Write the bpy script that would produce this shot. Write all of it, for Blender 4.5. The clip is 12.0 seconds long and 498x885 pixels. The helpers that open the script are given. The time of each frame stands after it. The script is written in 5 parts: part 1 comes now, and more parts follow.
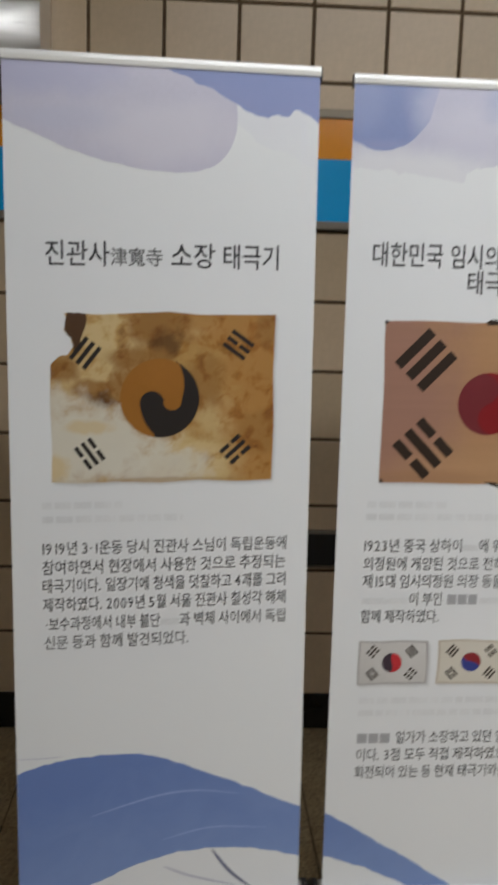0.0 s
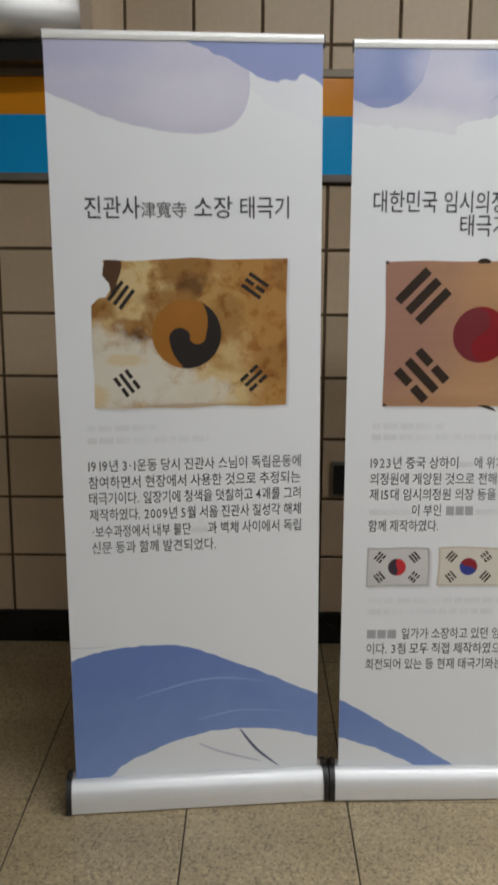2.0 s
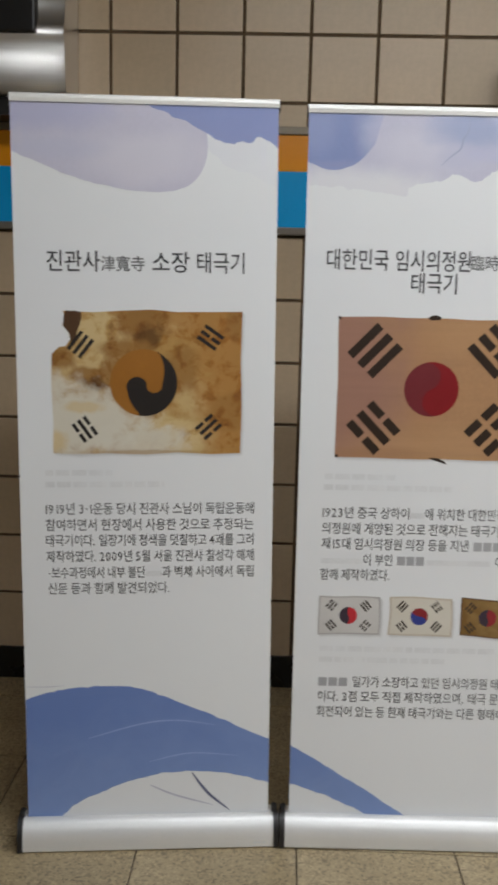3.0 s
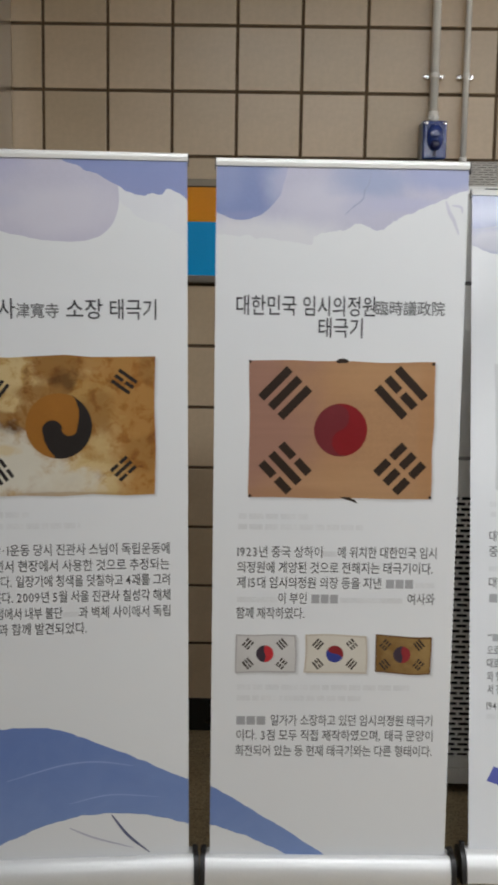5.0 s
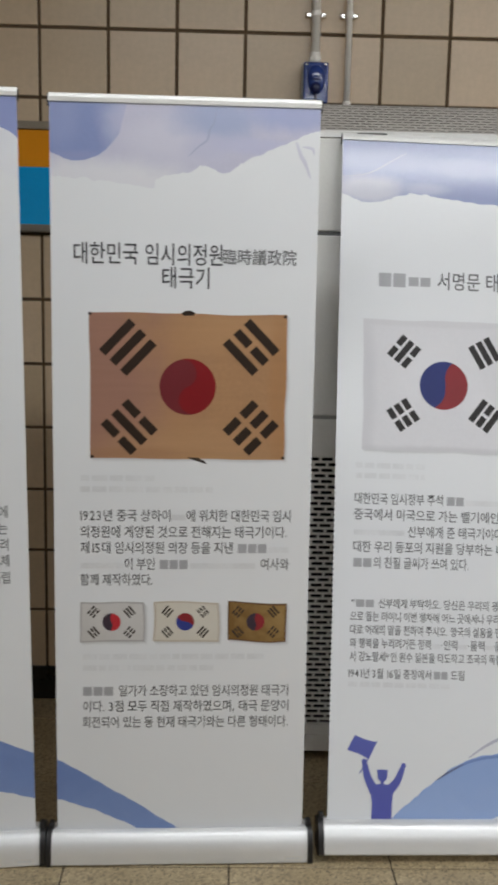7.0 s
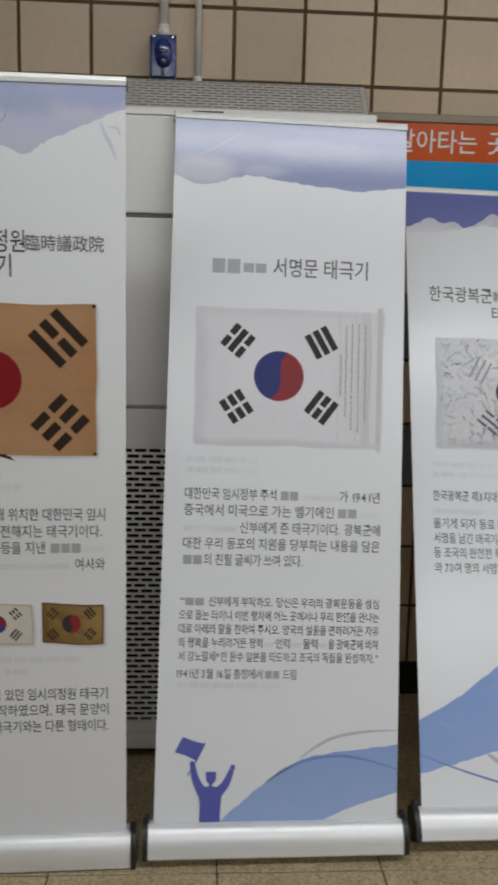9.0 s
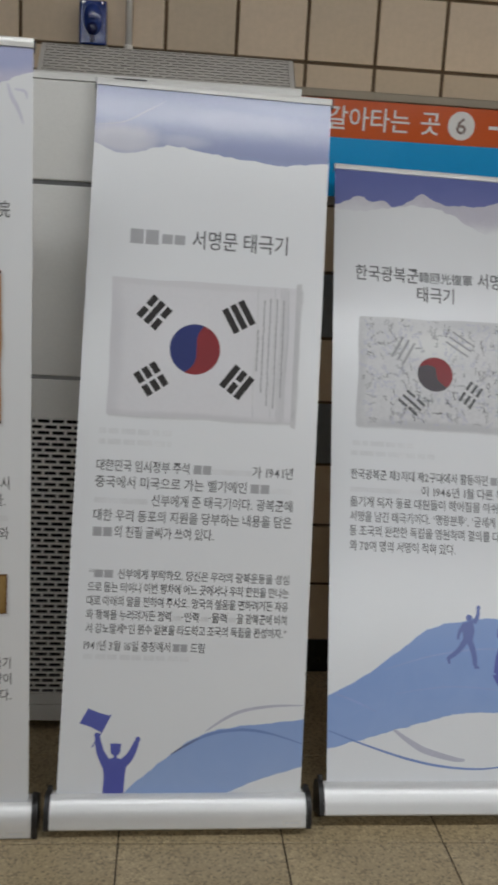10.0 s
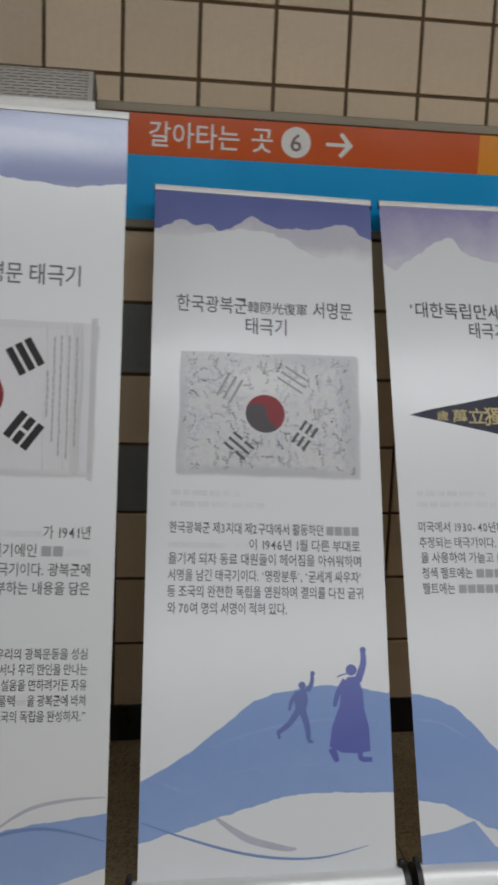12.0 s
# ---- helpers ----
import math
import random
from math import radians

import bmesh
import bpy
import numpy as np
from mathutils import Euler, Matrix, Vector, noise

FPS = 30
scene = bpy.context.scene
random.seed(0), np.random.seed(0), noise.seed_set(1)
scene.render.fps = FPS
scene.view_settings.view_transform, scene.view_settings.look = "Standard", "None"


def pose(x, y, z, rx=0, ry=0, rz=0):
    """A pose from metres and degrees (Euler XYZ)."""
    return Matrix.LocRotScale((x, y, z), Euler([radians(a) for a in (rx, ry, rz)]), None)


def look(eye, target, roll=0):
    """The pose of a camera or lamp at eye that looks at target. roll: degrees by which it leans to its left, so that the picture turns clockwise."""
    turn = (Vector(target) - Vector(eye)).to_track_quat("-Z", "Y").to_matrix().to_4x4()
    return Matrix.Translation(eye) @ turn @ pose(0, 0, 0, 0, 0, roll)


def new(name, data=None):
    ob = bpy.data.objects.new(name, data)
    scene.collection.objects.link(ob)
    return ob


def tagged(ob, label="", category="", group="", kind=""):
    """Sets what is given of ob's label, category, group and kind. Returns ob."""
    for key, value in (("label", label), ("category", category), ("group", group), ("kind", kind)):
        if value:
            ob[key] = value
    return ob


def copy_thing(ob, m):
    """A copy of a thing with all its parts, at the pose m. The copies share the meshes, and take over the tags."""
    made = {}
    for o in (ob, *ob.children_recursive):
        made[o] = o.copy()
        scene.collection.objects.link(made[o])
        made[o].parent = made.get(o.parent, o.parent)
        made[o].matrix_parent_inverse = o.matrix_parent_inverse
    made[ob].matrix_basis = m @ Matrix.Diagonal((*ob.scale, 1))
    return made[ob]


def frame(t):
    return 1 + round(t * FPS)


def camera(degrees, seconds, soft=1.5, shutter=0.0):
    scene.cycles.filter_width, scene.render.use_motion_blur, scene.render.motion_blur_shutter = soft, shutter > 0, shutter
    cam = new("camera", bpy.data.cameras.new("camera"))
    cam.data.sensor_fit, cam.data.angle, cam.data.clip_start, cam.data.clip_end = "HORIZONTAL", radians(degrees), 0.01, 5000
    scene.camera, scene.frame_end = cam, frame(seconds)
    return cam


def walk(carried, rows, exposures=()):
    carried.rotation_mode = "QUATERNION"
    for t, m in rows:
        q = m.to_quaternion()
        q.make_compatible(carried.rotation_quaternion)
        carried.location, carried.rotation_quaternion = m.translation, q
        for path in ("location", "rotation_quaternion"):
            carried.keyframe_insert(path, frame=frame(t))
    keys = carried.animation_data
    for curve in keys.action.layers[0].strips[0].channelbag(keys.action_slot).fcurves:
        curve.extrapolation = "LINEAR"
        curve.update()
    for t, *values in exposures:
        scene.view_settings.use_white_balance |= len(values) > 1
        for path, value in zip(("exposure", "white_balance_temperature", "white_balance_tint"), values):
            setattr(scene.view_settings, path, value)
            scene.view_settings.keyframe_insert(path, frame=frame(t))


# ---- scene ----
cam = camera(29.9, 12.0, soft=3.3, shutter=0.6)
PATH = [
    (0, (-0.942, -2.768, 1.381), (-0.824, -0.799, 1.05), 1.8),
    (0.5, (-0.924, -2.745, 1.365), (-0.897, -0.788, 0.952), 1.1),
    (1, (-0.82, -2.868, 1.367), (-0.847, -0.921, 0.909), 3.2),
    (1.5, (-0.811, -2.977, 1.36), (-0.867, -1.031, 0.903), 1.1),
    (2, (-0.86, -3.042, 1.353), (-0.868, -1.085, 0.94), 0.4),
    (2.5, (-0.806, -3.069, 1.388), (-0.845, -1.099, 1.046), 0.1),
    (3, (-0.69, -3.088, 1.39), (-0.756, -1.117, 1.055), 1.4),
    (5, (-0.528, -3.136, 1.384), (-0.555, -1.15, 1.152), 1.0),
    (5.5, (-0.475, -3.136, 1.37), (-0.394, -1.158, 1.083), 2.0),
    (6, (-0.416, -3.133, 1.369), (-0.319, -1.158, 1.074), 1.7),
    (6.5, (-0.344, -3.08, 1.361), (-0.294, -1.104, 1.059), 1.3),
    (8.5, (0.045, -2.931, 1.392), (0.101, -0.963, 1.045), 0.9),
    (9, (0.09, -2.934, 1.405), (0.221, -0.972, 1.041), 1.5),
    (9.5, (0.154, -2.94, 1.404), (0.303, -0.978, 1.04), 2.5),
    (10, (0.24, -2.941, 1.388), (0.428, -0.99, 0.99), 3.2),
    (10.5, (0.325, -2.906, 1.398), (0.555, -0.957, 1.011), 1.4),
    (11, (0.375, -2.797, 1.417), (0.643, -0.849, 1.052), 5.1),
    (11.5, (0.473, -2.714, 1.419), (0.785, -0.769, 1.076), 4.8),
    (12, (0.621, -2.711, 1.416), (0.909, -0.762, 1.073), 2.3),
]
from mathutils import geometry

walk(cam, [(t, look(eye, target, roll)) for t, eye, target, roll in PATH],
     exposures=[(0.0, 0.32), (1.0, 0.33), (2.0, 0.31), (2.5, 0.28), (3.0, 0.37), (5.5, 0.27), (6.5, 0.24), (8.5, 0.0), (9.5, -0.17), (12.0, -0.33)])

# ---- light: fluorescent strips under the ceiling, a dim closed hall ----
world = bpy.data.worlds.new("hall_world")
scene.world = world
world.use_nodes = True
world.node_tree.nodes["Background"].inputs[0].default_value = (0.9, 0.95, 1.0, 1)
world.node_tree.nodes["Background"].inputs[1].default_value = 0.004
STRIPS = [(-2.04, 2.90, 68.0), (-4.9, 2.90, 92.0)]  # y, z, watts of each strip
LX, LL = 2.15, 6.3                                  # their middle and length along the hall
for sy, sz, watts in STRIPS:
    lamp = bpy.data.lights.new("strip_light", "AREA")
    lamp.shape, lamp.size, lamp.size_y, lamp.energy, lamp.color = "RECTANGLE", LL, 0.22, watts, (0.905, 0.95, 1.0)
    new("strip_light", lamp).matrix_world = pose(LX, sy, sz - 0.012)


# ---- materials ----
def links(m):
    return m.node_tree.nodes, m.node_tree.links


def base_mat(name, rough, metal=0.0, spec=0.5):
    m = bpy.data.materials.new(name)
    m.use_nodes = True
    b = m.node_tree.nodes["Principled BSDF"]
    b.inputs["Roughness"].default_value = rough
    b.inputs["Metallic"].default_value = metal
    b.inputs["Specular IOR Level"].default_value = spec
    return m, b


def coords(m):
    return m.node_tree.nodes.new("ShaderNodeTexCoord").outputs["Object"]


def noise_node(m, vec, scale, detail=4.0, rough=0.55, dist=0.0):
    n = m.node_tree.nodes.new("ShaderNodeTexNoise")
    n.inputs["Scale"].default_value, n.inputs["Detail"].default_value = scale, detail
    n.inputs["Roughness"].default_value, n.inputs["Distortion"].default_value = rough, dist
    m.node_tree.links.new(vec, n.inputs["Vector"])
    return n.outputs[0]


def ramp(m, fac, stops):
    r = m.node_tree.nodes.new("ShaderNodeValToRGB")
    r.color_ramp.elements[0].position, r.color_ramp.elements[0].color = stops[0][0], (*stops[0][1], 1)
    r.color_ramp.elements[1].position, r.color_ramp.elements[1].color = stops[-1][0], (*stops[-1][1], 1)
    for p, c in stops[1:-1]:
        e = r.color_ramp.elements.new(p)
        e.color = (*c, 1)
    m.node_tree.links.new(fac, r.inputs[0])
    return r.outputs[0]


def maths(m, op, a, b=None):
    n = m.node_tree.nodes.new("ShaderNodeMath")
    n.operation = op
    for i, v in enumerate((a, b)):
        if v is None:
            continue
        if isinstance(v, (int, float)):
            n.inputs[i].default_value = v
        else:
            m.node_tree.links.new(v, n.inputs[i])
    return n.outputs[0]


def along(m, vec, direction, offset):
    """dot(vec, direction) + offset"""
    n = m.node_tree.nodes.new("ShaderNodeVectorMath")
    n.operation = "DOT_PRODUCT"
    n.inputs[1].default_value = direction
    m.node_tree.links.new(vec, n.inputs[0])
    return maths(m, "ADD", n.outputs["Value"], offset)


def blend(m, fac, a, b, mode="MIX"):
    n = m.node_tree.nodes.new("ShaderNodeMix")
    n.data_type, n.blend_type = "RGBA", mode
    for sock, v in ((n.inputs[0], fac), (n.inputs[6], a), (n.inputs[7], b)):
        if isinstance(v, (int, float)):
            sock.default_value = v
        elif isinstance(v, tuple):
            sock.default_value = (*v, 1)
        else:
            m.node_tree.links.new(v, sock)
    return n.outputs[2]


def bump(m, b, height, strength, distance):
    n = m.node_tree.nodes.new("ShaderNodeBump")
    n.inputs["Strength"].default_value, n.inputs["Distance"].default_value = strength, distance
    m.node_tree.links.new(height, n.inputs["Height"])
    m.node_tree.links.new(n.outputs[0], b.inputs["Normal"])


def plain(name, c, rough=0.5, metal=0.0, spec=0.5, var=0.12, big=3.0, fine=90.0, relief=0.0003, seeded=0.0):
    """A surface with cloudy and fine variation round one colour, and a fine relief."""
    m, b = base_mat(name, rough, metal, spec)
    v = coords(m)
    cloud, grain = noise_node(m, v, big), noise_node(m, v, fine, 3.0)
    mixed = maths(m, "ADD", maths(m, "MULTIPLY", cloud, 0.65), maths(m, "MULTIPLY", grain, 0.35))
    lo, hi = tuple(x * (1 - var) for x in c), tuple(min(1.0, x * (1 + var)) for x in c)
    col = ramp(m, mixed, [(0.32, lo), (0.68, hi)])
    if seeded:
        info = m.node_tree.nodes.new("ShaderNodeObjectInfo").outputs["Random"]
        tone = ramp(m, info, [(0.0, (1 - seeded, 1 - seeded, 1 - seeded * 1.15)), (1.0, (1.0, 1.0, 1.0))])
        col = blend(m, 1.0, col, tone, "MULTIPLY")
    m.node_tree.links.new(col, b.inputs["Base Color"])
    rr = maths(m, "ADD", maths(m, "MULTIPLY", maths(m, "SUBTRACT", cloud, 0.5), 0.25), rough)
    m.node_tree.links.new(rr, b.inputs["Roughness"])
    if relief:
        bump(m, b, grain, 0.5, relief)
    return m


def granite(name, c, seeded=0.08):
    m, b = base_mat(name, 0.42)
    v = coords(m)
    vo = m.node_tree.nodes.new("ShaderNodeTexVoronoi")
    vo.inputs["Scale"].default_value = 190.0
    m.node_tree.links.new(v, vo.inputs["Vector"])
    speck = ramp(m, vo.outputs["Color"], [(0.15, tuple(x * 0.55 for x in c)), (0.42, c), (0.62, c), (0.9, tuple(min(1, x * 1.3) for x in c))])
    stain = ramp(m, noise_node(m, v, 2.6, 6.0), [(0.3, (0.72, 0.7, 0.66)), (0.7, (1, 1, 1))])
    tone = ramp(m, m.node_tree.nodes.new("ShaderNodeObjectInfo").outputs["Random"], [(0, (1 - seeded, 1 - seeded, 1 - seeded)), (1, (1, 1, 1))])
    col = blend(m, 1.0, blend(m, 1.0, speck, stain, "MULTIPLY"), tone, "MULTIPLY")
    m.node_tree.links.new(col, b.inputs["Base Color"])
    bump(m, b, noise_node(m, v, 140.0, 3.0), 0.35, 0.0006)
    return m


def ink(name, c, rough=0.38, var=0.08):
    return plain(name, c, rough, 0, 0.3, var, 14.0, 240.0, 0)


def wash(name, c0, c1, direction, offset, cloud=0.5, scale=9.0, rough=0.25):
    """Printed watercolour: c0 runs into c1 along a direction, broken by cloudy noise."""
    m, b = base_mat(name, rough, 0, 0.4)
    v = coords(m)
    n = maths(m, "MULTIPLY", maths(m, "SUBTRACT", noise_node(m, v, scale, 6.0, 0.6, 0.6), 0.5), cloud)
    f = maths(m, "ADD", along(m, v, direction, offset), n)
    mid = tuple((a + d) / 2 for a, d in zip(c0, c1))
    m.node_tree.links.new(ramp(m, f, [(0.0, c0), (0.5, mid), (1.0, c1)]), b.inputs["Base Color"])
    return m


WHITE = (0.80, 0.81, 0.82)


def blotches(name, c, spots, rough=0.2, grain=0.08, seed=0.0, ragged_by=0.55, scale=16.0, streak=0.0, burnt=0.0):
    """A print of soft blots on a ground colour. spots: (u, v, radius u, radius v, colour, strength), u from the sheet's left edge; None: scorched over."""
    m, b = base_mat(name, rough, 0, 0.4)
    v = coords(m)
    moved = m.node_tree.nodes.new("ShaderNodeVectorMath")
    moved.operation = "ADD"
    moved.inputs[1].default_value = (seed, 0, seed * 0.7)
    m.node_tree.links.new(v, moved.inputs[0])
    w = moved.outputs[0]
    wet = maths(m, "MULTIPLY", maths(m, "SUBTRACT", noise_node(m, w, scale, 6.0, 0.6, 0.4), 0.5), 2.0 * ragged_by)
    fine = noise_node(m, w, 110.0, 4.0)
    col = ramp(m, fine, [(0.3, tuple(x * (1 - grain) for x in c)), (0.7, c)])
    for spot in spots:
        if spot is None:
            burn = ramp(m, noise_node(m, w, 24.0, 8.0, 0.66, 0.5), [(0.50, (1, 1, 1)), (0.58, (0.80, 0.64, 0.42)), (0.72, (0.34, 0.20, 0.09))])
            col = blend(m, burnt, col, burn, "MULTIPLY")
            continue
        u, z, ru, rz, tone, strength = spot
        mp = m.node_tree.nodes.new("ShaderNodeMapping")
        mp.inputs["Location"].default_value = ((0.298 - u) / ru, 0, -z / rz)
        mp.inputs["Scale"].default_value = (1 / ru, 0, 1 / rz)
        m.node_tree.links.new(v, mp.inputs["Vector"])
        far = m.node_tree.nodes.new("ShaderNodeVectorMath")
        far.operation = "LENGTH"
        m.node_tree.links.new(mp.outputs[0], far.inputs[0])
        near = m.node_tree.nodes.new("ShaderNodeMapRange")
        near.interpolation_type = "SMOOTHSTEP"
        near.inputs["From Min"].default_value, near.inputs["From Max"].default_value = (1.2, 0.5) if burnt else (1.25, 0.35)
        near.inputs["To Min"].default_value, near.inputs["To Max"].default_value = 0.0, strength
        m.node_tree.links.new(maths(m, "ADD", far.outputs["Value"], wet), near.inputs["Value"])
        col = blend(m, near.outputs[0], col, tone)
    if streak:
        mp = m.node_tree.nodes.new("ShaderNodeMapping")
        mp.inputs["Scale"].default_value = (3.0, 1.0, 60.0)
        m.node_tree.links.new(w, mp.inputs["Vector"])
        col = blend(m, 1.0, col, ramp(m, noise_node(m, mp.outputs[0], 1.0, 4.0), [(0.3, (1 - streak, 1 - streak, 1 - streak)), (0.7, (1, 1, 1))]), "MULTIPLY")
    m.node_tree.links.new(col, b.inputs["Base Color"])
    return m


def sheet_mat():
    m, b = base_mat("banner_film", 0.24, 0, 0.55)
    v = coords(m)
    m.node_tree.links.new(ramp(m, noise_node(m, v, 2.0), [(0.3, (0.785, 0.795, 0.81)), (0.7, WHITE)]), b.inputs["Base Color"])
    soft = maths(m, "ADD", noise_node(m, v, 1.7, 2.0), maths(m, "MULTIPLY", noise_node(m, v, 320.0, 2.0), 0.004))
    bump(m, b, soft, 0.25, 0.02)
    return m


def stained_cloth():
    dark, mid, cream, pale = (0.13, 0.06, 0.016), (0.30, 0.15, 0.04), (0.62, 0.47, 0.24), (0.66, 0.62, 0.52)
    orange = (0.41, 0.205, 0.055)
    return blotches("stained_cloth_print", (0.46, 0.27, 0.085), [
        (0.20, 1.285, 0.10, 0.05, cream, 0.9), (0.18, 1.20, 0.11, 0.06, cream, 0.8), (0.36, 1.03, 0.13, 0.06, cream, 0.9), (0.41, 1.12, 0.06, 0.05, cream, 0.6), (0.36, 1.295, 0.05, 0.025, cream, 0.6),
        (0.52, 1.16, 0.12, 0.26, orange, 0.95), (0.44, 1.30, 0.15, 0.05, orange, 0.85),
        (0.285, 1.295, 0.07, 0.05, mid, 1.0), (0.30, 1.262, 0.04, 0.035, dark, 0.9), (0.25, 1.235, 0.07, 0.025, mid, 0.9), (0.225, 1.17, 0.045, 0.06, mid, 0.9), (0.16, 1.175, 0.05, 0.022, mid, 0.9),
        (0.178, 1.155, 0.032, 0.02, dark, 0.8), (0.375, 1.19, 0.045, 0.06, mid, 0.8), (0.10, 1.215, 0.04, 0.03, mid, 0.9), (0.505, 1.30, 0.03, 0.05, mid, 0.8), (0.49, 1.09, 0.05, 0.05, mid, 0.6),
        None, (0.14, 1.06, 0.17, 0.10, pale, 0.95), (0.28, 1.012, 0.12, 0.05, pale, 0.8), (0.085, 1.14, 0.04, 0.05, pale, 0.7), (0.15, 1.10, 0.05, 0.015, cream, 0.7), (0.085, 1.02, 0.03, 0.03, cream, 0.8), (0.29, 0.993, 0.16, 0.008, mid, 0.5)],
        0.34, 0.10, 3.1, 0.8, 26.0, 0.0, 0.9)


def brushed(name, c, rough):
    m, b = base_mat(name, rough, 1.0)
    v = coords(m)
    mp = m.node_tree.nodes.new("ShaderNodeMapping")
    mp.inputs["Scale"].default_value = (4.0, 400.0, 400.0)
    m.node_tree.links.new(v, mp.inputs["Vector"])
    g = noise_node(m, mp.outputs[0], 1.0, 3.0)
    m.node_tree.links.new(ramp(m, g, [(0.3, tuple(x * 0.88 for x in c)), (0.7, c)]), b.inputs["Base Color"])
    m.node_tree.links.new(maths(m, "ADD", maths(m, "MULTIPLY", g, 0.18), rough - 0.08), b.inputs["Roughness"])
    bump(m, b, g, 0.15, 0.0003)
    return m


def glow(name, c, strength):
    m, b = base_mat(name, 0.5)
    b.inputs["Emission Color"].default_value, b.inputs["Emission Strength"].default_value = (*c, 1), strength
    return m


